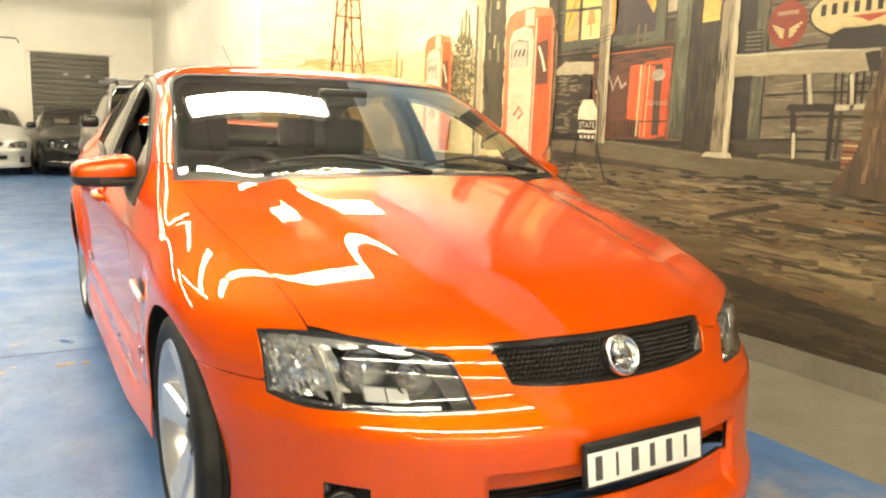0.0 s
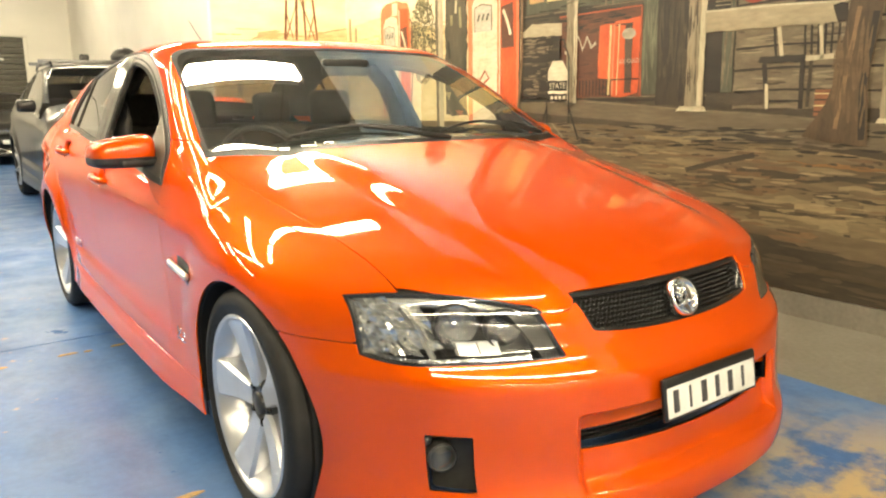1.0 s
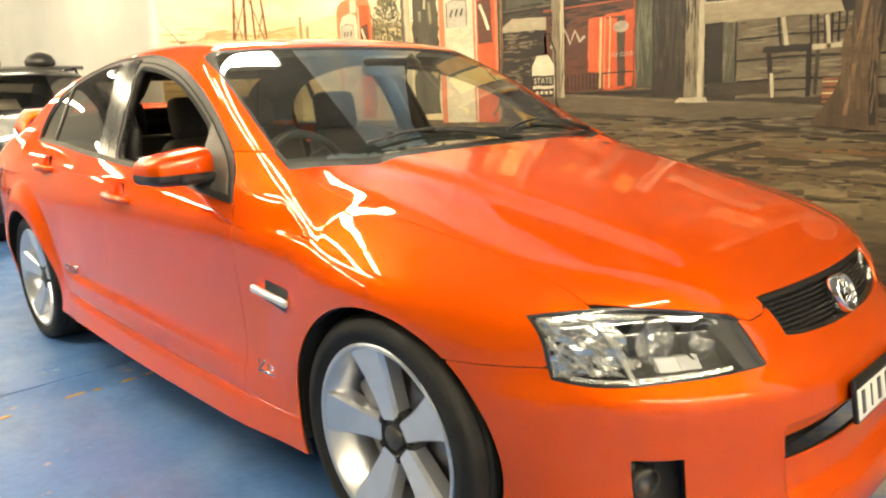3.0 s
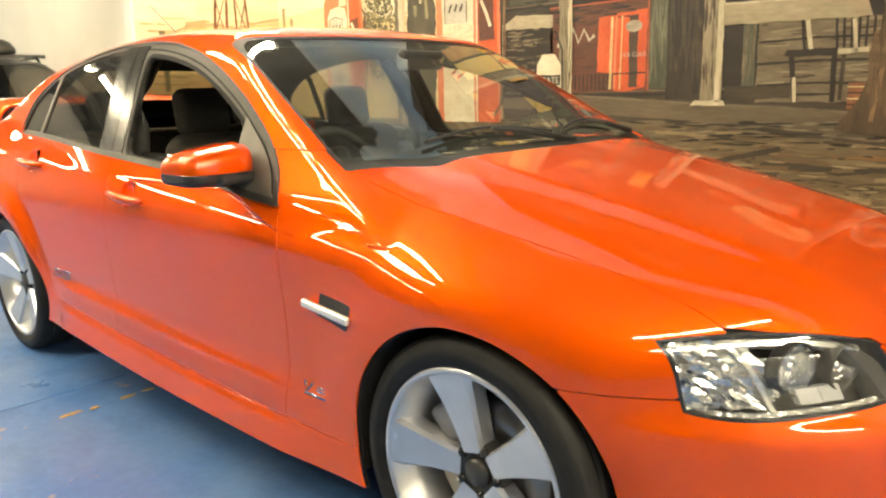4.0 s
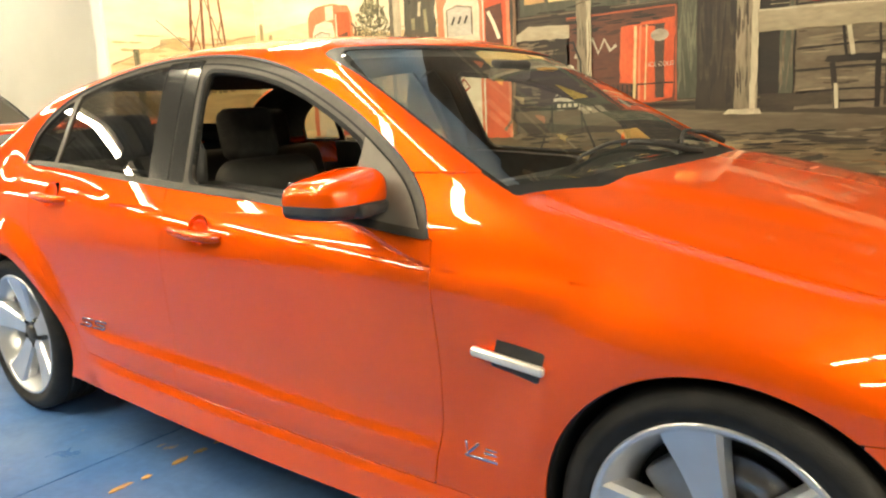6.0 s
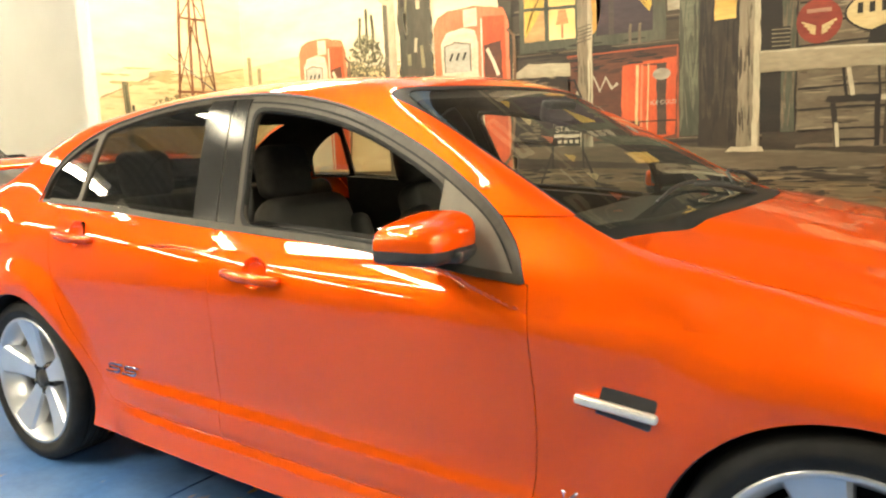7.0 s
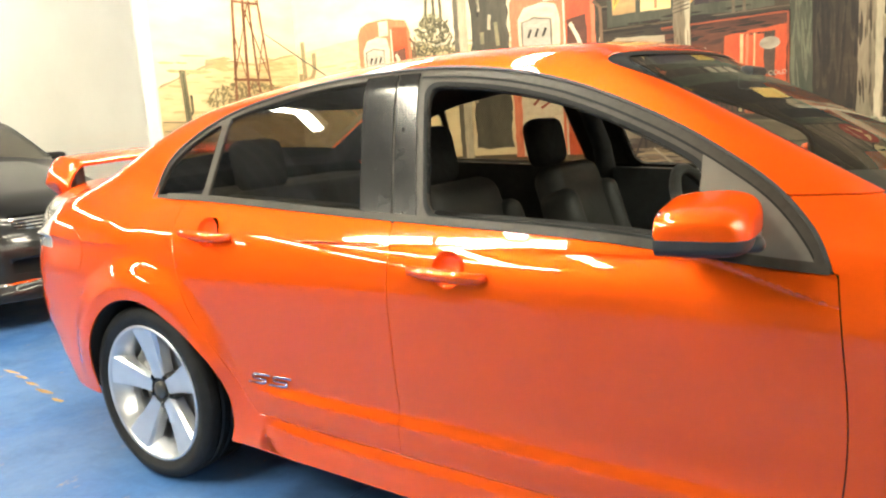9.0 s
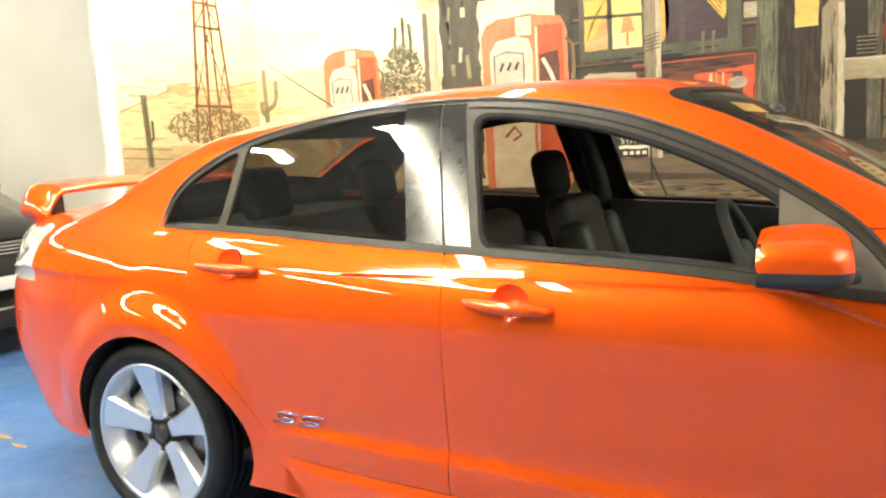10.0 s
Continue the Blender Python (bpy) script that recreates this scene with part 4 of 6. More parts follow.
for x0, x1 in ((-0.50, 0.06), (0.10, 0.62)):
    arm = part("wiper", tube([on_screen(x0 + (x1 - x0) * t, 1.045 + 0.028 * math.sin(3 * t)) for t in np.linspace(0, 1, 14)], 0.005, 8), black_plastic, sedan)
    part("arm", tube([on_screen(x1 + 0.04, 1.015, 0.010), on_screen((x0 + x1) / 2 + 0.1, 1.045, 0.016), on_screen((x0 + x1) / 2, 1.062, 0.012)], [0.011, 0.008, 0.006], 8), black_plastic, arm)

# ---- the sedan: mirrors ----
for s in (1, -1):
    cx, cy, cz = -s * 0.962, 0.882, 1.014

    def shell(x, y, z):
        out = (x - cx) * -s
        u, v, w = out / 0.106, (y - cy - 0.012) / 0.108, (z - cz + 0.014 + 0.13 * out + 0.06 * (y - cy)) / 0.063
        dome = (np.abs(v) ** 2.8 + np.abs(w) ** 2.8) ** (1 / 2.8)
        return smax(((np.abs(u) ** 4.5 + dome**4.5) ** (1 / 4.5) - 1) * 0.07, 0.952 + 0.13 * out * 0.5 - z, 0.02)

    az, el = np.radians(np.linspace(0, 360, 73)), np.radians(np.linspace(-89.5, 89.5, 46))
    wy = np.stack([np.cos(el)[None] * np.cos(az)[:, None], np.cos(el)[None] * np.sin(az)[:, None], np.sin(el)[None] * np.ones_like(az)[:, None]], -1)[::-1]
    sh = sheet(shell, np.broadcast_to(np.array((cx, cy, cz)), wy.shape), wy, 0.3)
    mirror = panel("door_mirror", [cut(sh, lambda x, y, z: np.minimum(z - 0.993, cy + 0.078 - y))], paint, sedan, "orange door mirror on a black base", depth=0.004)
    panel("base", [cut(sh, lambda x, y, z: np.minimum(0.992 - z, cy + 0.078 - y))], black_plastic, mirror, depth=0.004)
    bm = box(-0.082, 0.082, -0.004, 0.004, -0.032, 0.030, 0.003)
    bm.transform(pose(cx, cy + 0.072, cz))
    part("mirror_glass", bm, chrome, mirror)
    bm = box(-0.085, 0.085, -0.040, 0.040, -0.016, 0.016, 0.014, 3)
    bm.transform(pose(-s * 0.915, 0.830, 0.974, 0, 0, s * 16))
    part("arm", bm, black_plastic, mirror)

# ---- the sedan: wheels ----
disc_m = mat("brake_disc", (0.32, 0.30, 0.28), rough=0.35, metal=1.0)


def wheel(s, y, spin):
    """A tyre on a five-spoke rim; the local z axis points away from the car."""
    w = new("wheel")
    w.parent = sedan
    w.matrix_basis = pose(-s * 0.784, y, 0.335) @ pose(0, 0, 0, 0, -s * 90, 0) @ pose(0, 0, 0, 0, 0, spin)
    tagged(w, "five-spoke silver alloy wheel with a low black tyre")
    eye4 = Matrix()
    prof = [(0.243, -0.105), (0.262, -0.116), (0.300, -0.121), (0.322, -0.112), (0.332, -0.098)]
    for c in (-0.06, -0.02, 0.02, 0.06):
        prof += [(0.334, c - 0.012), (0.334, c - 0.005), (0.327, c - 0.004), (0.327, c + 0.004), (0.334, c + 0.005), (0.334, c + 0.012)]
    prof += [(0.332, 0.098), (0.322, 0.112), (0.300, 0.119), (0.286, 0.1205), (0.284, 0.1185), (0.274, 0.118), (0.266, 0.112), (0.243, 0.100)]
    part("tyre", lathe(prof, eye4, 96), rubber, w)
    rim = part("rim", lathe([(0.240, -0.10), (0.215, -0.06), (0.205, 0.0), (0.214, 0.05), (0.230, 0.082), (0.240, 0.096), (0.246, 0.108), (0.251, 0.113), (0.259, 0.114), (0.263, 0.110), (0.262, 0.100)], eye4, 96), alloy, w)
    bm = bmesh.new()
    for k in range(5):
        a = 2 * math.pi * k / 5
        rs = np.linspace(0.048, 0.252, 14)
        rows = []
        for r in rs:
            q = (r - 0.048) / 0.204
            half = 0.031 + 0.038 * q ** 1.4
            h = 0.072 + 0.037 * q - 0.016 * q * (1 - q)
            ring = []
            for u, dz in ((-1.06, -0.050), (-1, -0.012), (-0.84, 0.0), (0.84, 0.0), (1, -0.012), (1.06, -0.050)):
                t_ = u * half
                ring.append(bm.verts.new((r * math.cos(a) - t_ * math.sin(a), r * math.sin(a) + t_ * math.cos(a), h + dz - (0.004 if abs(u) < 0.9 else 0) * 0)))
            rows.append(ring)
        for r0, r1 in zip(rows, rows[1:]):
            for i in range(5):
                bm.faces.new((r0[i], r1[i], r1[i + 1], r0[i + 1]))
    part("spokes", bm, alloy, rim, smooth=False)
    part("hub", lathe([(0.075, 0.01), (0.073, 0.060), (0.066, 0.066), (0.040, 0.066), (0.036, 0.060), (0.0005, 0.058)], eye4, 40), hub_dark, rim)
    part("centre_cap", lathe([(0.034, 0.055), (0.034, 0.072), (0.029, 0.077), (0.0005, 0.079)], eye4, 32), hub_dark, rim)
    for k in range(5):
        a = 2 * math.pi * (k + 0.5) / 5
        m = pose(0.057 * math.cos(a), 0.057 * math.sin(a), 0.05)
        part("lug_nut", lathe([(0.013, 0.0), (0.013, 0.018), (0.010, 0.024), (0.0005, 0.025)], m, 12), black_trim, rim)
    part("brake_disc", lathe([(0.165, 0.0), (0.165, 0.02), (0.07, 0.024), (0.07, 0.0)], eye4, 48), disc_m, w)
    bm = box(0.085, 0.185, -0.07, 0.07, -0.005, 0.05, 0.015)
    bm.transform(pose(0, 0, 0, 0, 0, 40 - spin))
    part("caliper", bm, alloy_dark, w)
    part("back_plate", lathe([(0.20, -0.02), (0.0005, -0.02)], eye4, 32), dark_cavity, w)
    return w


for s in (1, -1):
    for y, spin in ((0.0, 14 if s > 0 else 50), (2.915, 75 if s > 0 else 10)):
        wheel(s, y, spin)
    for y, z, r in ((0.0, 0.335, 0.366), (2.895, 0.345, 0.366)):
        bm = bmesh.new()
        rings = []
        turns = np.linspace(-0.28, math.pi + 0.28, 40)
        reach = r + (0.09 * np.maximum(-np.cos(turns), 0) ** 5 if y > 1 else 0 * turns)
        ys, zs = y + reach * np.cos(turns), z + reach * np.sin(turns)
        xs = np.array([0.60 + 0.004 * np.argmax(lower_body(np.linspace(0.6, 1.0, 101), np.full(101, a), np.full(101, b)) > 0) for a, b in zip(ys, zs)])
        for X in (np.maximum(xs - 0.016, 0.6), np.full(40, 0.56)):
            rings.append([bm.verts.new((-s * c, a, b)) for c, a, b in zip(X, ys, zs)])
        for i in range(39):
            bm.faces.new((rings[0][i], rings[1][i], rings[1][i + 1], rings[0][i + 1]))
        bm.faces.new(rings[1])
        part("wheel_well", bm, dark_cavity, sedan)

# ---- the sedan: spoiler, tail lamps, aerial ----
bm = bmesh.new()
rings = []
for t in np.linspace(-1, 1, 61):
    x = 0.655 * t
    e = max(0.0, (abs(t) - 0.86) / 0.14)
    zc = 1.215 - 0.018 * t * t - 0.105 * e * e
    yc, chord, thick = 3.80 - 0.05 * t * t + 0.01 * e, 0.20 - 0.02 * e, 0.034 + 0.02 * e
    ring = []
    for k in range(16):
        a = 2 * math.pi * k / 16
        ring.append(bm.verts.new((x + 0.025 * e * math.sin(a) * (1 if t > 0 else -1) * 0, yc + chord / 2 * math.cos(a), zc + thick / 2 * math.sin(a) * (1 - 0.3 * math.cos(a)) + 0.02 * math.cos(a))))
    rings.append(ring)
for a, b in zip(rings, rings[1:]):
    for k in range(16):
        bm.faces.new((a[k], a[(k + 1) % 16], b[(k + 1) % 16], b[k]))
bm.faces.new(rings[0][::-1])
bm.faces.new(rings[-1])
spoiler = part("rear_spoiler", bm, paint, sedan, "raised orange boot spoiler")
for s in (1, -1):
    bm = box(-0.03, 0.03, -0.085, 0.085, 0.0, 0.14, 0.02, 3)
    bm.transform(pose(-s * 0.565, 3.80, 1.05))
    part("pillar", bm, black_plastic, spoiler)
tail_glass = mat("tail_lens", (0.55, 0.52, 0.47), rough=0.1, coat=1.0, color2=(0.45, 0.40, 0.36), scale=40)
for s in (1, -1):
    panel("tail_lamp", [lower_cut(lambda x, y, z: np.minimum(np.minimum(y - 3.505 - (1.0 - z) * 0.05, 1.055 - z), np.minimum(z - 0.86, np.abs(x) - 0.45)))], tail_glass, sedan, "clear tail lamp", depth=0.004, lift=0.003, sides=(s,))
part("aerial", tube([(0.0, 2.58, 1.41), (0.0, 2.82, 1.56), (0.0, 3.04, 1.70)], [0.004, 0.003, 0.002], 6), black_plastic, sedan)

# ---- the sedan: cabin ----

part("cabin_floor", box(-0.80, 0.80, 0.60, 3.2, 0.26, 0.30), cloth, sedan)
dash_grey = mat("dashboard_grey", (0.075, 0.073, 0.066), rough=0.6, color2=(0.06, 0.058, 0.052), scale=20, bump=0.15, bump_scale=400)
dash = part("dashboard", box(-0.76, 0.76, 0.50, 0.98, 0.70, 0.965, 0.07, 4), dash_grey, sedan)
part("parcel_shelf", box(-0.66, 0.66, 2.65, 3.30, 0.98, 1.03, 0.02), cloth, sedan)


def seat(x, y, bench=False):
    w = 0.27 if not bench else 0.66
    ob = new("seat" if not bench else "rear_seat")
    ob.parent = sedan
    bm = box(-w, w, -0.26, 0.26, -0.08, 0.08, 0.06, 4)
    bm.transform(pose(x, y, 0.56, 8, 0, 0))
    part("cushion", bm, leather, ob)
    bm = box(-w + 0.02, w - 0.02, -0.065, 0.065, -0.30, 0.22, 0.06, 4)
    for v in bm.verts:
        k = max(0.0, v.co.z) / 0.22
        v.co.x *= 1 - 0.22 * k * k if not bench else 1
    bm.transform(pose(x, y + 0.30, 0.84, -17, 0, 0))
    part("backrest", bm, leather, ob)
    for xx in ((x,) if not bench else (-0.4, 0.4)):
        bm = box(-0.12, 0.12, -0.05, 0.05, -0.10, 0.10, 0.046, 4)
        bm.transform(pose(xx, y + 0.44, 1.14, -10, 0, 0))
        part("headrest", bm, cloth, ob)
    if not bench:
        for sx in (-1, 1):
            bm = box(-0.05, 0.05, -0.085, 0.07, -0.26, 0.14, 0.045, 4)
            bm.transform(pose(x + sx * (w - 0.06), y + 0.27, 0.82, -17, 0, 0))
            part("bolster", bm, leather, ob)


seat(-0.37, 1.50)
seat(0.37, 1.42)
seat(0.0, 2.30, True)
WHEEL = pose(-0.37, 1.02, 0.905) @ pose(0, 0, 0, 65, 0, 0)
steer = part("steering_wheel", tube([WHEEL @ Vector((0.185 * math.cos(t), 0.185 * math.sin(t), 0)) for t in np.linspace(0, 2 * math.pi, 41)[:-1]], 0.016, 10, closed=True), leather, sedan)
bm = lathe([(0.0005, 0.015), (0.06, 0.012), (0.075, -0.01), (0.06, -0.04)], WHEEL, 24)
for a in (200, 340, 270):
    tube([WHEEL @ Vector((0, 0, -0.01)), WHEEL @ Vector((0.18 * math.cos(math.radians(a)), 0.18 * math.sin(math.radians(a)), 0))], 0.014, 8, bm)
part("hub_spokes", bm, black_plastic, steer)
part("column", tube([(-0.37, 1.0, 0.90), (-0.37, 0.70, 0.80)], 0.045, 12), black_plastic, steer)
for s in (1, -1):
    for y0, y1 in ((0.68, 1.70), (1.80, 2.55)):
        edge = [(v, float(belt(v)) + 0.008) for v in np.linspace(y0, y1, 9)]
        bm = bmesh.new()
        for side in (0.740, 0.800):
            for v, top in [(y0, 0.36)] + edge + [(y1, 0.36)]:
                bm.verts.new((-s * (side - 0.30 * max(0.0, top - 0.90)), v, top))
        bm.verts.ensure_lookup_table()
        half = len(edge) + 2
        bm.faces.new(bm.verts[:half])
        bm.faces.new(bm.verts[half:][::-1])
        for k in range(half):
            bm.faces.new((bm.verts[k], bm.verts[(k + 1) % half], bm.verts[half + (k + 1) % half], bm.verts[half + k]))
        bmesh.ops.recalc_face_normals(bm, faces=bm.faces)
        card = part("door_card", bm, black_plastic, sedan, smooth=False)
        part("card_seam", tube([(-s * 0.732, y0 + 0.04, float(belt(y0)) - 0.09), (-s * 0.732, (y0 + y1) / 2, float(belt((y0 + y1) / 2)) - 0.10), (-s * 0.732, y1 - 0.04, float(belt(y1)) - 0.09)], 0.006, 6), leather, card)
        part("armrest", box(-s * 0.74 - 0.035, -s * 0.74 + 0.035, y0 + 0.25, y1 - 0.1, 0.66, 0.72, 0.02), leather, card)
        part("inner_handle", box(-s * 0.765 - 0.008, -s * 0.765 + 0.008, y0 + 0.12, y0 + 0.24, 0.80, 0.83, 0.006), alloy_dark, card)
    part("pillar_trim", tube([(-s * 0.775, 1.74, 0.90), (-s * 0.745, 1.76, 1.10), (-s * 0.695, 1.80, 1.26), (-s * 0.62, 1.83, 1.36)], [0.048, 0.044, 0.042, 0.04], 8), black_plastic, sedan)
bm = box(-0.11, 0.11, -0.02, 0.02, -0.035, 0.035, 0.015)
bm.transform(pose(0, 0.98, 1.315, 10, 0, 0))
part("inner_mirror", bm, black_plastic, sedan)


# ---- the mural: flat painted shapes on the long wall and round the corner on the wing wall ----
mural = tagged(new("mural"), "painted mural of an old desert filling station on the wall", "mural")
tones = {}


def lin(c):
    return tuple(0.76 * (((v / 255 + 0.055) / 1.055) ** 2.4 if v > 10 else v / 3294) for v in c)


def tone(a, b=None, scale=9.0, along=0.3, up=1.0):
    """Matt wall paint brushed in two tones (0 to 255), the strokes longer across than up."""
    b = b or tuple(v * 0.8 for v in a)
    key = (a, b, scale, along, up)
    if key not in tones:
        tones[key] = mat("mural_paint", lin(a), rough=0.55, color2=lin(b), scale=scale, detail=8, sharp=0.45, fine=0.35, fine_scale=scale * 7, stretch=(along, along, up), bump=0.03, bump_scale=200)
    return tones[key]


rnd = random.Random(7)


def daub(name, pts, material, layer, wing=False, rough=0.004, label=""):
    """One painted shape: (y, z) on the long wall, (x, z) on the wing wall; its edge wavers like brushwork."""
    out = []
    for (a0, b0), (a1, b1) in zip(pts, pts[1:] + pts[:1]):
        n = max(1, min(40, int(math.hypot(a1 - a0, b1 - b0) / 0.045)))
        for i in range(n):
            t = i / n
            k = rough if i else rough * 0.4
            out.append((a0 + (a1 - a0) * t + rnd.uniform(-k, k), b0 + (b1 - b0) * t + rnd.uniform(-k, k)))
    d = 0.004 + 0.0012 * layer
    bm = bmesh.new()
    vs = [bm.verts.new((a, 4.97 - d, b) if wing else (WALL_X - d, a, b)) for a, b in out]
    f = bm.faces.new(vs)
    f.normal_update()
    want = Vector((0, -1, 0)) if wing else Vector((-1, 0, 0))
    if f.normal.dot(want) < 0:
        f.normal_flip()
    bmesh.ops.triangulate(bm, faces=[f])
    return part(name, bm, material, mural, label, smooth=False)


def rect(name, y0, y1, z0, z1, material, layer, **kw):
    return daub(name, [(y0, z0), (y1, z0), (y1, z1), (y0, z1)], material, layer, **kw)


def disc(name, y, z, ry, rz, material, layer, n=26, a0=0, a1=360, **kw):
    return daub(name, [(y + ry * math.cos(math.radians(a0 + (a1 - a0) * i / n)), z + rz * math.sin(math.radians(a0 + (a1 - a0) * i / n))) for i in range(n + (a1 - a0 < 360))], material, layer, rough=0.0015, **kw)


def stroke(name, pts, w, material, layer, **kw):
    """A brush line of width w along points."""
    le, ri = [], []
    for i, (a, b) in enumerate(pts):
        (a0, b0), (a1, b1) = pts[max(i - 1, 0)], pts[min(i + 1, len(pts) - 1)]
        d = math.hypot(a1 - a0, b1 - b0) or 1
        nx, nz = -(b1 - b0) / d * w / 2, (a1 - a0) / d * w / 2
        le.append((a + nx, b + nz))
        ri.append((a - nx, b - nz))
    kw.setdefault("rough", min(0.002, w * 0.2))
    return daub(name, le + ri[::-1], material, layer, **kw)


def tuft(name, y, z, ry, rz, n, size, material, layer, **kw):
    """Many short strokes in one patch, for painted bushes and stones."""
    d = 0.004 + 0.0012 * layer
    bm = bmesh.new()
    for i in range(n):
        r, a = math.sqrt(rnd.random()), rnd.uniform(0, 2 * math.pi)
        cy, cz, t, l = y + ry * r * math.cos(a), z + rz * r * math.sin(a), rnd.uniform(0, math.pi), size * rnd.uniform(0.5, 1.3)
        u, v, w = l * math.cos(t), l * math.sin(t), l * 0.3
        e = d + 0.0000025 * i
        corners = [(cy - u, cz - v), (cy + w * math.sin(t), cz - w * math.cos(t)), (cy + u, cz + v), (cy - w * math.sin(t), cz + w * math.cos(t))]
        bm.faces.new([bm.verts.new((a_, 4.97 - e, b_) if kw.get("wing") else (WALL_X - e, a_, b_)) for a_, b_ in corners])
    return part(name, bm, material, mural, smooth=False)


def scumble(name, y0, y1, z0, z1, n, length, width, material, layer, upright=False, wing=False):
    """Loose dry-brush strokes strewn over a patch of the painting, long across or upright."""
    d = 0.004 + 0.0012 * layer
    bm = bmesh.new()
    for i in range(n):
        l, w, lean = length * rnd.uniform(0.4, 1.3), width * rnd.uniform(0.4, 1.4), rnd.uniform(-0.10, 0.10)
        if upright:
            a, b = rnd.uniform(y0, y1), rnd.uniform(z0, max(z0, z1 - l))
        else:
            a, b = rnd.uniform(y0, max(y0, y1 - l)), rnd.uniform(z0, z1)
        e = d + 0.0000015 * i
        ring = []
        for u, v in ((0.0, 0.1), (0.18, 0.5), (0.5, rnd.uniform(0.3, 0.6)), (0.8, rnd.uniform(0.2, 0.5)), (1.0, 0.0), (0.75, -rnd.uniform(0.2, 0.5)), (0.45, -rnd.uniform(0.3, 0.6)), (0.15, -0.4)):
            p, q = (v * w + lean * u * l, u * l) if upright else (u * l, v * w + lean * u * l * 0.5)
            ring.append((min(max(a + p, y0), y1), min(max(b + q, z0), z1)))
        f = bm.faces.new([bm.verts.new((p, 4.97 - e, q) if wing else (WALL_X - e, p, q)) for p, q in ring])
        f.normal_update()
        if f.normal.dot(Vector((0, -1, 0)) if wing else Vector((-1, 0, 0))) < 0:
            f.normal_flip()
    return tagged(part(name, bm, material, mural, smooth=False), kind="stuff")


def lettering(text, y, z, size, material, layer):
    """Words painted on the long wall, centred on y and standing on z."""
    curve = bpy.data.curves.new("lettering", "FONT")
    curve.body, curve.size, curve.align_x = text, size, "CENTER"
    flat = bpy.data.objects.new("lettering", curve)
    me = bpy.data.meshes.new_from_object(flat)
    bpy.data.objects.remove(flat)
    me.transform(Matrix(((0, 0, -1, WALL_X - 0.004 - 0.0012 * layer), (-1, 0, 0, y), (0, 1, 0, z), (0, 0, 0, 1))))
    return part_mesh("lettering", me, material, mural, "painted words " + text.lower())


SKY, SAND, DUNE = tone((255, 246, 214), (250, 232, 186), 1.6), tone((236, 214, 160), (246, 228, 182), 3.0), tone((240, 220, 170), (228, 204, 150), 4.0)
WOOD, WOOD_D, WOOD_L = tone((78, 67, 52), (54, 46, 36), 10), tone((46, 39, 31), (33, 28, 22), 10), tone((130, 118, 95), (98, 87, 68), 12)
POST, POST_L = tone((164, 152, 126), (130, 120, 97), 8, 1.0, 0.2), tone((212, 202, 172), (186, 176, 147), 9, 1.0, 0.25)
DIRT, DIRT_D, DIRT_L = tone((124, 107, 78), (84, 72, 53), 6.0, 0.25, 1.5), tone((78, 67, 51), (55, 47, 37), 7.0, 0.3, 1.3), tone((158, 140, 104), (122, 106, 78), 7.0, 0.25, 1.6)
DIRT_M = tone((138, 121, 89), (104, 90, 66), 7.0, 0.25, 1.6)
GREEN, RED, ORANGE = tone((92, 96, 78), (68, 72, 58), 8, 1.0, 0.3), tone((112, 64, 44), (84, 50, 36), 8), tone((228, 104, 54), (206, 84, 40), 10, 1.0, 0.4)
PEACH, WHITE, CREAM = tone((236, 140, 98), (222, 118, 76), 8, 1.0, 0.4), tone((240, 230, 204), (222, 210, 180), 9), tone((226, 206, 152), (210, 188, 132), 9)
DARK, OLIVE, OLIVE_L = tone((34, 30, 25), (46, 41, 33), 14), tone((108, 104, 76), (84, 80, 58), 14), tone((158, 152, 116), (130, 124, 92), 14)
YELLOW, GLOW, PURPLE = tone((232, 204, 96), (206, 172, 70), 16, 1.0, 0.3), tone((255, 236, 170), (250, 216, 130), 3.0), tone((72, 58, 66), (52, 42, 48), 8)
RUST = tone((150, 100, 66), (124, 80, 52), 20)

# long wall: sky, ground, station front
rect("sky", 2.30, 4.97, 0.95, 2.9, SKY, 0, rough=0.0)
daub("dune", [(4.965, 0.96), (4.965, 1.90), (4.5, 1.94), (4.2, 1.95), (3.9, 1.84), (3.4, 1.78), (2.31, 1.72), (2.31, 0.96)], SAND, 1)
rect("ground", -5.0, 4.97, 0.13, 1.0, DIRT, 2, rough=0.0)
rect("station_wall", -5.0, 2.33, 1.0, 3.2, WOOD, 1, rough=0.0)
daub("station_roof", [(-5.0, 2.98), (2.46, 2.92), (2.46, 3.12), (1.95, 3.95), (-5.0, 3.95)], tone((66, 56, 46), (48, 41, 34), 5, 0.4, 1.0), 2)
stroke("roof_edge", [(2.46, 2.96), (0.5, 2.99), (-4.9, 3.02)], 0.05, WOOD_L, 3)
for k in range(14):
    u = 2.2 - 0.22 * k
    daub("pennant", [(u, 2.86), (u - 0.10, 2.86), (u - 0.05, 2.74)], (CREAM, PEACH, YELLOW)[k % 3], 9)
for u, v in ((1.4, 3.2), (0.5, 3.25), (-0.5, 3.2), (-1.6, 3.22)):
    rect("roof_board", u - 0.22, u + 0.22, v, v + 0.26, POST, 4)
    stroke("roof_board_line", [(u + 0.18, v + 0.13), (u - 0.18, v + 0.13)], 0.06, RED, 5)
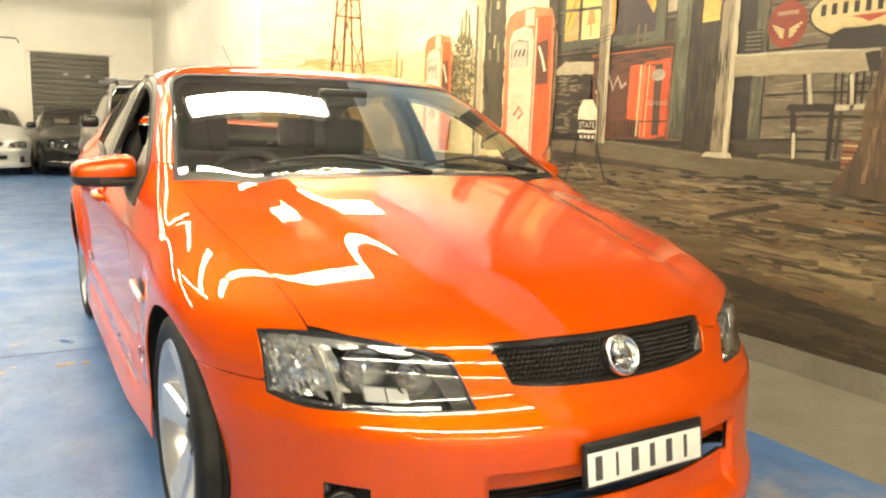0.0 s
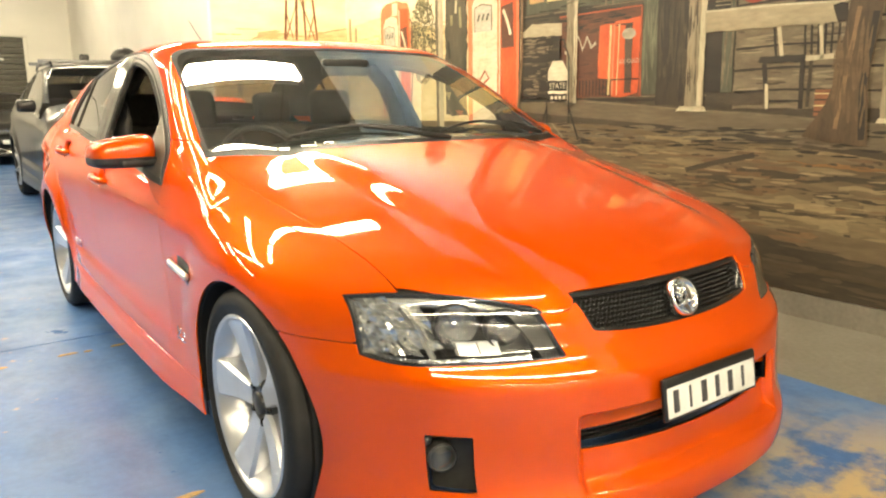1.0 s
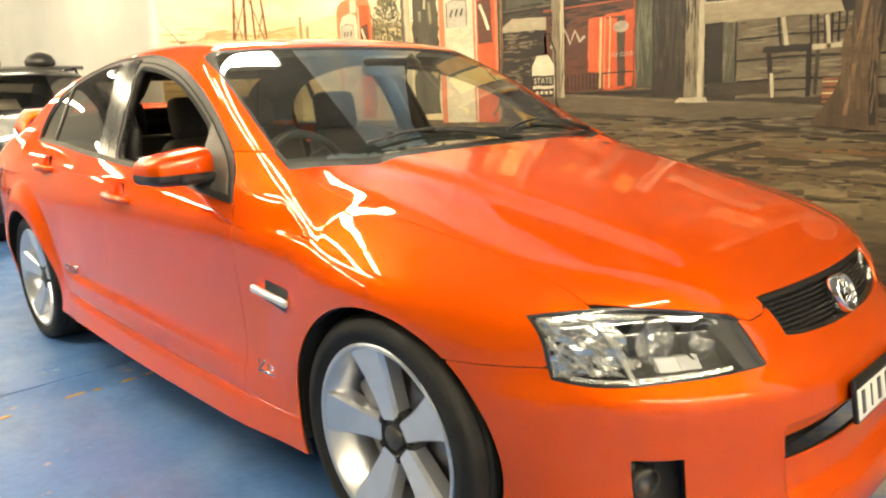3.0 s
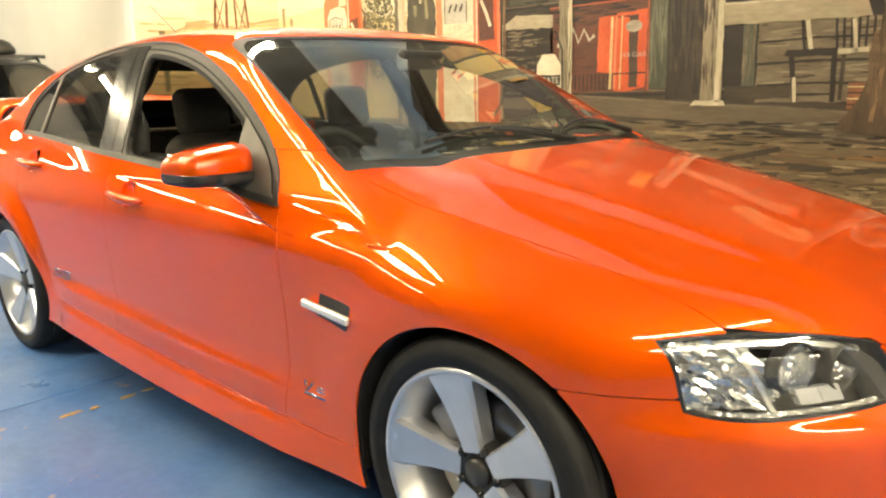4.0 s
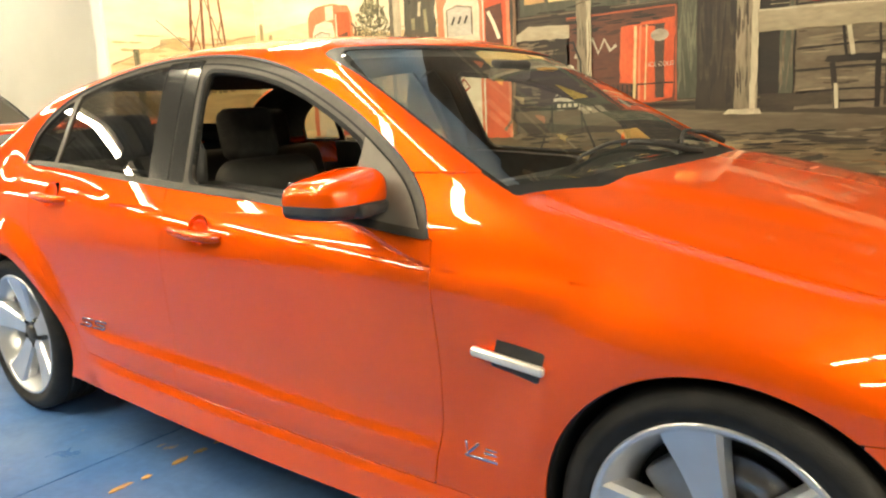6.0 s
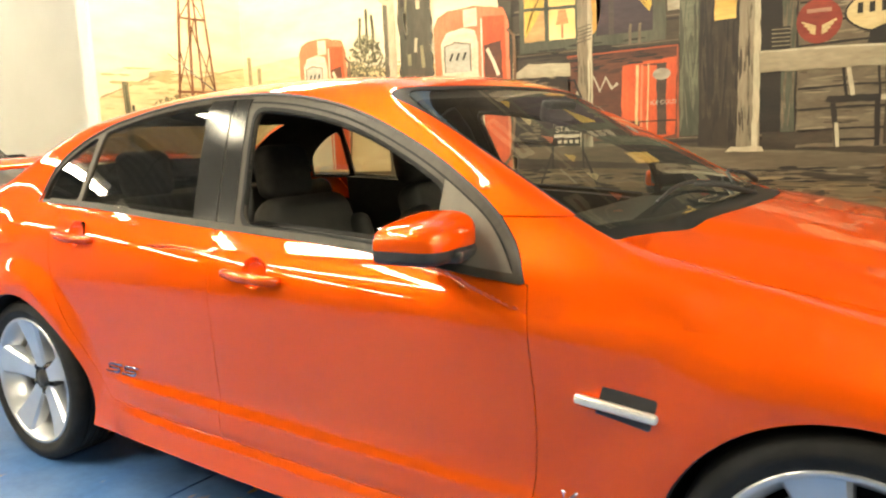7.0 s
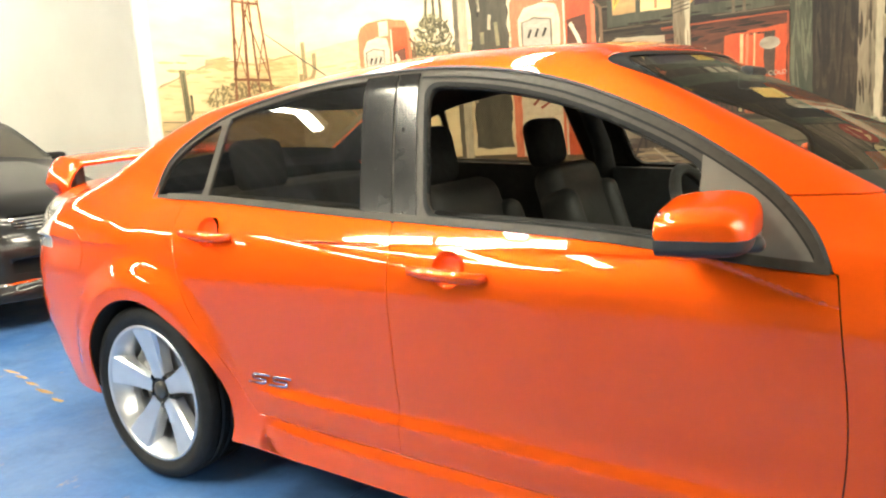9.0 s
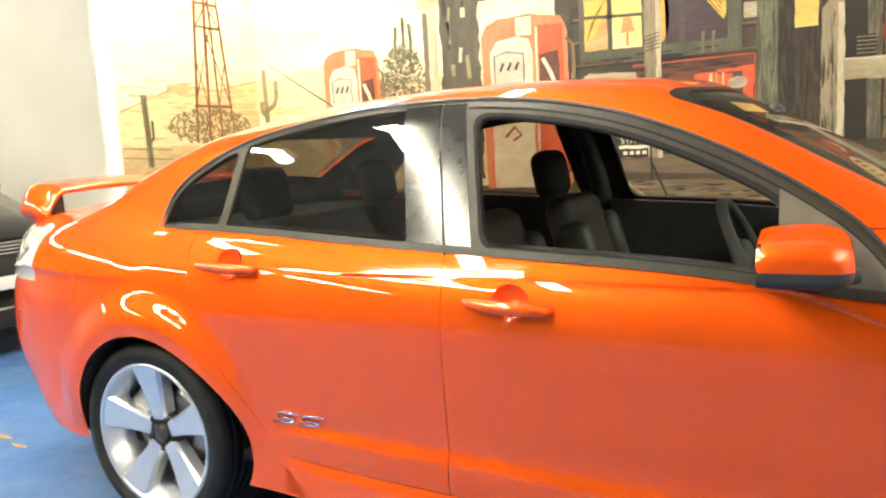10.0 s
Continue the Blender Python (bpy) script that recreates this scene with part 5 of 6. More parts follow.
for k in range(9):
    zz = 1.16 + 0.145 * k
    stroke("board_joint", [(2.32, zz + rnd.uniform(-.01, .01)), (1.2, zz + rnd.uniform(-.01, .01)), (0.2, zz), (-0.3, zz), (-2.0, zz + 0.01), (-4.9, zz)], 0.014, WOOD_D, 2)
    stroke("board_edge", [(2.30, zz + 0.016), (0.4, zz + 0.018), (-0.4, zz + 0.02), (-4.9, zz + 0.02)], 0.007, WOOD_L, 2)
daub("boardwalk", [(2.33, 1.19), (1.77, 1.165), (0.8, 1.10), (0.3, 1.07), (-0.42, 1.02), (-5.0, 1.0), (-5.0, 0.84), (-0.43, 0.87), (0.18, 0.93), (0.8, 0.985), (1.8, 1.04), (2.33, 1.08)], tone((112, 100, 78), (90, 80, 62), 6, 0.25, 1.5), 4)
stroke("boardwalk_edge", [(2.3, 1.182), (1.77, 1.158), (0.8, 1.092), (0.3, 1.062), (-0.42, 1.012), (-4.9, 0.99)], 0.012, WOOD_L, 5)
stroke("boardwalk_shadow", [(2.3, 1.06), (1.8, 1.03), (0.8, 0.975), (0.18, 0.92), (-0.43, 0.86), (-4.9, 0.83)], 0.035, DIRT_D, 5)
for y0, y1, z0, w, m_ in ((2.2, 0.9, 0.93, 0.05, DIRT_L), (1.8, 0.6, 0.84, 0.03, DIRT_L), (1.2, -0.3, 0.74, 0.07, DIRT_D), (0.9, -0.6, 0.60, 0.10, DIRT_L), (0.5, -0.9, 0.50, 0.09, DIRT_L),
                         (1.6, 0.3, 0.66, 0.06, DIRT_D), (0.1, -1.5, 0.68, 0.05, DIRT_L), (2.6, 1.2, 0.72, 0.07, DIRT_L), (4.6, 2.8, 0.80, 0.10, DIRT_L), (4.2, 2.4, 0.60, 0.08, DIRT_D),
                         (0.6, 0.0, 0.88, 0.022, DIRT_L), (-0.4, -2.2, 0.58, 0.09, DIRT_L), (-0.2, -1.4, 0.78, 0.04, DIRT_D), (0.3, -0.5, 0.82, 0.025, tone((140, 104, 62), (112, 82, 48), 9)),
                         (3.4, 1.6, 0.50, 0.10, DIRT_L), (0.75, 0.1, 0.555, 0.018, DIRT_D), (0.2, -0.5, 0.64, 0.014, DIRT_D), (-0.05, -0.35, 0.575, 0.012, DIRT_D)):
    for k in range(7):
        a, l, zz = rnd.uniform(y1, y0), rnd.uniform(0.15, 0.5), z0 + rnd.uniform(-0.6, 0.6) * w
        stroke("ground_stroke", [(a, zz), (a - 0.3 * l, zz + 0.010), (a - 0.7 * l, zz - 0.006), (a - l, zz + 0.004)], w * rnd.uniform(0.12, 0.4), m_, 3 + 0.1 * k, rough=0.007)
daub("ground_shade", [(4.97, 0.13), (4.97, 0.34), (3.0, 0.40), (1.6, 0.46), (0.53, 0.44), (0.1, 0.38), (-0.3, 0.345), (-1.2, 0.37), (-3.0, 0.33), (-5.0, 0.35), (-5.0, 0.13)], DIRT_D, 4, rough=0.012)
stroke("shade_streak", [(0.9, 0.30), (0.2, 0.27), (-0.5, 0.25)], 0.035, tone((88, 74, 52), (70, 59, 42), 7), 5)
stroke("log", [(0.84, 0.74), (0.62, 0.80), (0.40, 0.85)], 0.03, DIRT_D, 6)
tuft("stones", -0.44, 0.74, 0.13, 0.06, 46, 0.032, DIRT_D, 6)
tuft("pebbles", -0.42, 0.75, 0.12, 0.05, 26, 0.02, tone((146, 134, 108)), 7)
for k in range(60):
    y, z = rnd.uniform(-0.6, 2.2), rnd.uniform(0.45, 0.92)
    stroke("dash", [(y, z), (y - rnd.uniform(0.03, 0.14), z + rnd.uniform(-0.008, 0.008))], rnd.uniform(0.005, 0.012), rnd.choice((DIRT_D, DIRT_L, DIRT_D)), 5)


# the near and the far petrol pump
def pump(y0, y1, z0, z1, layer):
    w, h = y1 - y0, z1 - z0
    at = lambda u, v: (y1 - u * w, z0 + v * h)  # noqa: E731
    daub("pump_case", [at(0, 0), at(0, 0.90), at(0.06, 0.96), at(0.2, 0.99), at(0.55, 1.0), at(0.93, 0.965), at(1.0, 0.88), at(1.0, 0)], PEACH, layer)
    daub("pump_side", [at(0.64, 0), at(0.66, 0.93), at(0.95, 0.92), at(0.97, 0)], ORANGE, layer + 1)
    daub("pump_front", [at(0.10, 0), at(0.10, 0.80), at(0.18, 0.86), at(0.40, 0.88), at(0.56, 0.86), at(0.60, 0.78), at(0.60, 0)], WHITE, layer + 1)
    daub("pump_cap", [at(0.42, 0.88), at(0.42, 0.985), at(0.60, 0.985), at(0.60, 0.88)], WHITE, layer + 2)
    daub("dial", [at(0.15, 0.62), at(0.15, 0.78), at(0.30, 0.80), at(0.50, 0.78), at(0.50, 0.62)], tone((206, 204, 190), (186, 182, 166), 12), layer + 3)
    stroke("dial_edge", [at(0.15, 0.62), at(0.15, 0.78), at(0.30, 0.80), at(0.50, 0.78), at(0.50, 0.62)], 0.010, tone((120, 110, 92)), layer + 4)
    for k in range(3):
        stroke("dial_mark", [at(0.22 + 0.09 * k, 0.69), at(0.26 + 0.09 * k, 0.735)], 0.016, DARK, layer + 5)
    daub("nozzle_panel", [at(0.68, 0.50), at(0.68, 0.76), at(0.90, 0.78), at(0.92, 0.50)], RED, layer + 2)
    stroke("nozzle", [at(0.72, 0.74), at(0.80, 0.66), at(0.86, 0.58)], 0.028, WHITE, layer + 3)
    stroke("hose", [at(0.98, 0.84), at(1.06, 0.80), at(1.07, 0.45), at(1.0, 0.1), at(0.9, 0.04)], 0.022, tone((140, 112, 84)), layer + 3)
    stroke("stripe", [at(0.645, 0), at(0.655, 0.92)], 0.014, WHITE, layer + 3)
    stroke("lower_mark", [at(0.25, 0.30), at(0.36, 0.36), at(0.44, 0.31), at(0.34, 0.28)], 0.02, tone((176, 70, 44)), layer + 3)


pump(2.34, 2.95, 0.98, 2.13, 10)
pump(3.79, 4.29, 1.02, 2.06, 7)
stroke("roof_beam", [(3.0, 2.28), (2.3, 2.30)], 0.05, WOOD_D, 3)
tuft("bush", 3.60, 1.68, 0.20, 0.36, 420, 0.03, OLIVE, 4)
tuft("bush_light", 3.60, 1.74, 0.19, 0.30, 200, 0.024, OLIVE_L, 5)
for dy in (0.0, 0.06, -0.05):
    stroke("cactus_arm", [(3.57 + dy, 1.9), (3.57 + dy * 1.2, 2.05), (3.57 + dy, 2.23 - abs(dy))], 0.024, OLIVE, 5)
rect("tree", 2.97, 3.27, 1.05, 2.9, tone((92, 88, 72), (66, 63, 52), 9, 1.0, 0.25), 4, rough=0.014)
for k in range(16):
    y, z = rnd.uniform(2.98, 3.25), rnd.uniform(1.2, 2.5)
    stroke("tree_light", [(y, z), (y + rnd.uniform(-0.02, 0.02), z + rnd.uniform(0.06, 0.2))], rnd.uniform(0.012, 0.035), rnd.choice((POST_L, OLIVE_L, WOOD_D)), 5)
rect("sign_pole", 3.295, 3.365, 0.95, 2.25, POST_L, 6)
rect("pole_shade", 3.365, 3.405, 0.95, 2.25, tone((120, 112, 92)), 6)
disc("sign_disc", 3.36, 2.34, 0.10, 0.11, tone((238, 216, 176)), 7)
disc("sign_ring", 3.36, 2.34, 0.07, 0.08, tone((226, 190, 150)), 8)
rect("post_far", 2.32, 2.42, 1.1, 2.9, tone((70, 66, 52)), 8)

# station window with curtains and a lamp
rect("window_frame", 1.28, 2.26, 1.765, 2.75, GREEN, 6)
rect("window_dark", 1.36, 1.72, 1.83, 2.70, PURPLE, 7)
rect("window_warm", 1.86, 2.05, 1.835, 2.70, GLOW, 7)
rect("window_left", 2.07, 2.225, 1.84, 2.70, tone((214, 176, 118), (186, 146, 92), 6), 7)
daub("curtain", [(2.22, 1.86), (2.22, 2.15), (2.07, 2.15), (2.08, 2.06), (2.15, 1.95)], YELLOW, 8)
daub("curtain_far", [(1.55, 2.16), (1.38, 1.94), (1.365, 1.98), (1.365, 2.16)], YELLOW, 8)
for k in range(5):
    stroke("fold", [(2.21 - 0.012 * k, 1.90 + 0.035 * k), (2.17 - 0.02 * k, 2.02 + 0.03 * k)], 0.007, tone((150, 116, 46)), 9)
    stroke("fold", [(1.52 - 0.032 * k, 2.14), (1.40 - 0.006 * k, 1.98 + 0.02 * k)], 0.007, tone((150, 116, 46)), 9)
stroke("window_bar", [(1.62, 1.83), (1.62, 2.7)], 0.035, tone((84, 74, 70)), 8)
stroke("window_bar", [(2.06, 1.83), (2.06, 2.7)], 0.03, GREEN, 9)
stroke("window_bar", [(2.225, 2.05), (1.86, 2.03)], 0.02, GREEN, 9)
daub("lamp_shade", [(1.995, 1.93), (1.975, 2.02), (1.925, 2.02), (1.905, 1.93)], tone((232, 160, 104), (220, 140, 84), 9), 9)
stroke("lamp_foot", [(1.95, 1.93), (1.95, 1.845)], 0.016, tone((214, 150, 100)), 9)
disc("glow", 1.76, 2.0, 0.07, 0.16, tone((240, 190, 100), (226, 170, 80), 4), 7)
for y in (1.50, 1.44):
    stroke("bottle", [(y, 1.76), (y, 1.83), (y - 0.004, 1.88)], 0.018, WOOD_L, 10)
for k in range(3):
    rect("bright_board", 1.145, 1.27, 1.93 + 0.12 * k, 2.02 + 0.12 * k, tone((196, 186, 160), (160, 150, 126), 12), 4)

# porch: posts, bench, drinks cooler, stand with a sign
rect("porch_post", 1.745, 1.845, 1.14, 2.9, POST, 11)
rect("porch_post_edge", 1.745, 1.775, 1.14, 2.9, POST_L, 12)
for k in range(5):
    stroke("coil", [(1.845, 1.80 + 0.022 * k), (1.75, 1.82 + 0.022 * k)], 0.007, tone((110, 100, 80)), 13)
rect("under_bench", 1.9, 2.32, 1.15, 1.60, WOOD_D, 5)
for k in range(4):
    stroke("bench_slat", [(2.3, 1.22 + 0.1 * k), (1.92, 1.21 + 0.1 * k)], 0.02, WOOD, 6)
daub("bench_top", [(2.36, 1.615), (2.2, 1.70), (1.9, 1.68), (1.9, 1.60)], tone((190, 180, 152), (166, 156, 130), 8), 7)
rect("cooler", 1.20, 1.92, 1.175, 1.725, RED, 5)
stroke("cooler_edge", [(1.92, 1.72), (1.21, 1.725), (1.205, 1.18)], 0.012, tone((196, 96, 58)), 7)
daub("cooler_front", [(1.55, 1.63), (1.56, 1.30), (1.44, 1.29), (1.44, 1.18), (1.36, 1.175), (1.225, 1.20), (1.215, 1.66), (1.43, 1.645)], ORANGE, 6)
for y, w, m_ in ((1.455, 0.018, CREAM), (1.425, 0.014, PEACH), (1.385, 0.010, CREAM)):
    stroke("cooler_line", [(y + 0.01, 1.19), (y, 1.63)], w, m_, 7)
rect("cooler_panel", 1.275, 1.335, 1.20, 1.63, tone((92, 70, 56), (70, 54, 44), 12), 7)
disc("cooler_mark", 1.305, 1.565, 0.055, 0.035, tone((200, 190, 170), (150, 140, 124), 20), 8)
lettering("ICE COLD", 1.295, 1.385, 0.036, tone((226, 212, 188)), 9)
stroke("cooler_gap", [(1.44, 1.285), (1.22, 1.285)], 0.010, WOOD_D, 8)
for k in range(9):
    stroke("cooler_rib", [(1.72 - 0.03 * k, 1.19), (1.72 - 0.03 * k, 1.29)], 0.009, WOOD_D, 7)
stroke("script_mark", [(1.86, 1.47), (1.82, 1.55), (1.78, 1.50), (1.74, 1.58), (1.70, 1.49), (1.66, 1.57), (1.62, 1.50), (1.58, 1.53)], 0.022, tone((206, 196, 172)), 7)
daub("stand_sign", [(2.02, 1.15), (2.02, 1.36), (1.98, 1.43), (1.88, 1.43), (1.83, 1.36), (1.83, 1.15)], WHITE, 13)
stroke("stand_frame", [(2.03, 1.0), (2.035, 1.45), (1.99, 1.57), (1.87, 1.57), (1.82, 1.45), (1.815, 1.0)], 0.014, DARK, 12)
rect("sign_band", 1.832, 2.018, 1.225, 1.295, DARK, 14)
lettering("STATE", 1.925, 1.24, 0.058, WHITE, 15)
rect("sign_band", 1.832, 2.018, 1.150, 1.205, DARK, 14)
for k in range(4):
    stroke("sign_bar", [(1.99 - 0.04 * k, 1.178), (1.965 - 0.04 * k, 1.178)], 0.022, WHITE, 15)
stroke("stand_leg", [(2.03, 1.12), (2.13, 0.88)], 0.014, DARK, 12)
stroke("stand_leg", [(1.82, 1.12), (1.72, 0.89)], 0.014, DARK, 12)
stroke("stand_leg", [(1.98, 1.0), (1.86, 0.9)], 0.012, POST, 12)

# door, post and rail, signs, chair
rect("door_frame", 1.085, 1.20, 1.19, 2.9, GREEN, 6)
rect("door_dark", 0.83, 1.085, 1.12, 2.9, tone((58, 49, 37), (44, 37, 29), 6, 1.0, 0.3), 6)
rect("door_lamp", 0.88, 1.0, 1.84, 2.12, tone((240, 204, 116), (226, 184, 90), 5), 7)
daub("rail_post", [(0.87, 1.11), (0.86, 1.93), (0.81, 1.99), (0.75, 1.97), (0.745, 1.10)], POST, 9)
daub("rail_post_edge", [(0.785, 1.10), (0.78, 1.95), (0.752, 1.95), (0.742, 1.60), (0.755, 1.10)], POST_L, 10)
daub("post_foot", [(0.93, 1.085), (0.90, 1.115), (0.73, 1.112), (0.72, 1.085)], POST_L, 10)
rect("gap_dark", 0.56, 0.745, 1.19, 2.2, WOOD_D, 5)
rect("gap_post", 0.565, 0.635, 1.19, 2.2, GREEN, 6)
rect("crate", 0.37, 0.73, 1.12, 1.19, WOOD, 6)
rect("plank_wall", -0.24, 0.555, 1.10, 2.2, WOOD_L, 5)
for k in range(8):
    stroke("plank_joint", [(0.55, 1.19 + 0.115 * k), (0.25, 1.20 + 0.115 * k), (-0.23, 1.185 + 0.115 * k)], 0.012, WOOD_D, 6)
    for j in range(3):
        y = rnd.uniform(-0.15, 0.5)
        stroke("plank_grain", [(y, 1.235 + 0.115 * k), (y - 0.1, 1.23 + 0.115 * k)], 0.006, WOOD, 6)
daub("rail", [(0.755, 1.645), (0.75, 1.525), (0.35, 1.522), (-0.06, 1.515), (-0.04, 1.615), (0.3, 1.63)], tone((176, 164, 136), (150, 139, 112), 7), 11)
stroke("rail_top", [(0.75, 1.64), (0.35, 1.632), (-0.04, 1.612)], 0.012, POST_L, 12)
daub("rail_end", [(-0.04, 1.615), (-0.06, 1.515), (0.0, 1.516), (0.03, 1.60)], WOOD_D, 12)
rect("oil_can", 0.593, 0.69, 1.64, 1.765, DARK, 12)
for k in range(5):
    stroke("can_band", [(0.688, 1.665 + 0.022 * k), (0.595, 1.663 + 0.022 * k)], 0.006, POST, 13)
disc("round_sign", 0.455, 1.775, 0.112, 0.118, tone((156, 66, 46), (136, 54, 38), 9), 7)
for s in (-1, 1):
    for k in range(4):
        stroke("wing_mark", [(0.455 + s * 0.015, 1.745 - 0.012 * k), (0.455 + s * (0.085 - 0.014 * k), 1.775 - 0.018 * k)], 0.010, CREAM, 8)
stroke("sign_bar", [(0.515, 1.83), (0.395, 1.83)], 0.022, tone((196, 150, 120)), 8)
disc("oval_sign", 0.02, 1.80, 0.315, 0.135, CREAM, 7)
stroke("oval_edge", [(0.02 + 0.31 * math.cos(t), 1.80 + 0.13 * math.sin(t)) for t in np.linspace(0, 2 * math.pi, 40)], 0.010, DARK, 8)
for k in range(8):
    stroke("sign_bar", [(0.262 - 0.055 * k, 1.792), (0.262 - 0.055 * k, 1.845)], 0.026, DARK, 8)
daub("sign_shape", [(0.12, 1.775), (-0.06, 1.775), (0.03, 1.745)], tone((196, 84, 56)), 8)
daub("seat_back", [(0.225, 1.63), (0.21, 1.70), (0.15, 1.725), (-0.02, 1.725), (-0.09, 1.70), (-0.10, 1.62)], DARK, 10)
stroke("seat_back_edge", [(-0.05, 1.725), (-0.095, 1.70), (-0.105, 1.625)], 0.012, POST_L, 11)
daub("chair_seat", [(0.41, 1.345), (0.40, 1.372), (0.15, 1.372), (0.15, 1.335), (0.38, 1.335)], DARK, 9)
stroke("chair_leg", [(0.375, 1.335), (0.345, 1.10)], 0.026, WOOD_D, 9)
stroke("chair_leg", [(0.355, 1.23), (0.345, 1.10)], 0.018, POST_L, 10)
stroke("chair_leg", [(0.165, 1.335), (0.16, 1.10)], 0.026, WOOD_D, 9)
stroke("chair_rung", [(0.35, 1.14), (0.165, 1.14)], 0.012, WOOD_D, 9)
stroke("chair_back", [(0.305, 1.52), (0.28, 1.37)], 0.022, POST_L, 9)
stroke("chair_back", [(0.33, 1.52), (0.31, 1.37)], 0.014, WOOD_D, 9)
for k in range(7):
    stroke("spindle", [(0.165 - 0.035 * k, 1.52), (0.155 - 0.033 * k, 1.37)], 0.012, WOOD_D, 9)
stroke("chair_arm", [(0.15, 1.352), (-0.03, 1.358)], 0.026, POST_L, 10)
stroke("chair_arm", [(0.085, 1.51), (0.065, 1.345)], 0.020, POST_L, 10)
stroke("chair_leg", [(0.12, 1.34), (0.125, 1.11)], 0.018, WOOD, 9)
rect("small_barrel", 0.008, 0.088, 1.065, 1.195, RUST, 10)
for k in range(4):
    stroke("barrel_band", [(0.088, 1.085 + 0.03 * k), (0.008, 1.084 + 0.03 * k)], 0.007, CREAM if k % 2 else DARK, 11)
daub("trunk", [(-0.055, 1.62), (-0.21, 1.60), (-0.17, 1.20), (-0.19, 0.92), (-0.02, 0.93), (0.14, 0.96), (0.03, 1.12), (-0.02, 1.30)], tone((92, 74, 52), (70, 55, 38), 14, 1.0, 0.3), 13)
stroke("trunk_light", [(-0.10, 1.58), (-0.06, 1.25), (-0.03, 1.0)], 0.022, tone((140, 112, 78)), 14)
stroke("trunk_dark", [(-0.18, 1.55), (-0.145, 1.2), (-0.16, 0.95)], 0.03, DARK, 14)
rect("corner_post", -0.335, -0.235, 1.04, 2.4, POST, 12)
rect("corner_post_edge", -0.335, -0.31, 1.04, 2.4, POST_L, 13)
daub("corner_foot", [(-0.22, 1.03), (-0.23, 1.055), (-0.35, 1.05), (-0.36, 1.025)], POST_L, 13)
rect("shed_dark", -1.6, -0.335, 1.03, 2.0, DARK, 8)
disc("tyre_outer", -0.50, 1.37, 0.155, 0.17, POST_L, 9)
disc("tyre_ring", -0.50, 1.37, 0.125, 0.14, tone((60, 54, 44)), 10)
disc("tyre_band", -0.50, 1.37, 0.105, 0.118, POST, 11)
disc("tyre_hub", -0.50, 1.37, 0.085, 0.097, tone((52, 50, 40), (86, 80, 62), 40), 12)
for k in range(9):
    a = math.radians(40 * k)
    stroke("spoke_mark", [(-0.50, 1.37), (-0.50 + 0.08 * math.cos(a), 1.37 + 0.09 * math.sin(a))], 0.005, POST, 13)

# round the corner: desert, derrick, cacti
rect("wing_sky", 0.82, 2.208, 1.30, TOP, SKY, 0, wing=True, rough=0.0)
daub("wing_dune", [(0.82, 0.13), (0.82, 1.63), (1.28, 1.79), (1.5, 1.82), (1.75, 1.80), (2.05, 1.87), (2.207, 1.90), (2.207, 0.13)], DUNE, 1, wing=True)
stroke("ridge", [(0.84, 1.635), (1.28, 1.795), (1.5, 1.825), (1.75, 1.805), (2.05, 1.875), (2.2, 1.90)], 0.012, tone((206, 180, 132)), 2, wing=True)
daub("mesa", [(1.24, 1.76), (1.26, 1.83), (1.44, 1.86), (1.47, 1.80)], tone((226, 196, 146)), 2, wing=True)
tuft("scrub", 1.66, 1.54, 0.42, 0.13, 420, 0.028, tone((150, 138, 96), (120, 110, 76), 14), 3, wing=True)
rect("desert_floor", 0.82, 2.207, 0.13, 1.40, tone((206, 184, 136), (180, 158, 112), 5), 2, wing=True)
for z in (1.33, 1.395):
    stroke("fence_wire", [(0.83, z), (1.25, z - 0.02)], 0.008, tone((150, 132, 98)), 4, wing=True)
for a, b, c, d, w in ((1.50, 1.43, 1.60, 2.60, 0.024), (1.90, 1.43, 1.80, 2.60, 0.020), (1.63, 1.43, 1.69, 2.60, 0.026), (1.76, 1.43, 1.72, 2.60, 0.018),
                      (1.51, 1.69, 1.72, 2.27, 0.011), (1.88, 1.69, 1.66, 2.27, 0.011), (1.58, 2.27, 1.78, 2.55, 0.010), (1.82, 2.27, 1.62, 2.55, 0.010), (1.55, 1.45, 1.70, 1.69, 0.010), (1.86, 1.45, 1.72, 1.69, 0.010),
                      (1.56, 2.0, 1.64, 1.69, 0.010), (1.84, 2.0, 1.75, 1.69, 0.010)):
    stroke("derrick_leg", [(a, b), (c, d)], w, RUST, 5, wing=True)
for z, x0, x1, w in ((1.69, 1.50, 1.89, 0.020), (2.27, 1.57, 1.83, 0.018), (2.44, 1.58, 1.82, 0.018)):
    stroke("derrick_bar", [(x0, z), (x1, z)], w, RUST, 6, wing=True)
for k in range(3):
    stroke("cactus", [(1.05, 1.26), (1.045, 1.55), (1.04, 1.75 - 0.01 * k)], 0.05 - 0.015 * k, (OLIVE, OLIVE_L, OLIVE)[k], 4 + k, wing=True)
stroke("cactus_limb", [(1.05, 1.42), (1.09, 1.46), (1.09, 1.58)], 0.022, OLIVE, 5, wing=True)
for pts in ([(4.88, 1.45), (4.885, 1.8), (4.885, 1.99)], [(4.88, 1.66), (4.80, 1.70), (4.775, 1.76), (4.77, 1.89)], [(4.885, 1.62), (4.93, 1.66), (4.93, 1.74)]):
    stroke("cactus", pts, 0.045, tone((172, 156, 116), (150, 134, 96), 12), 4)

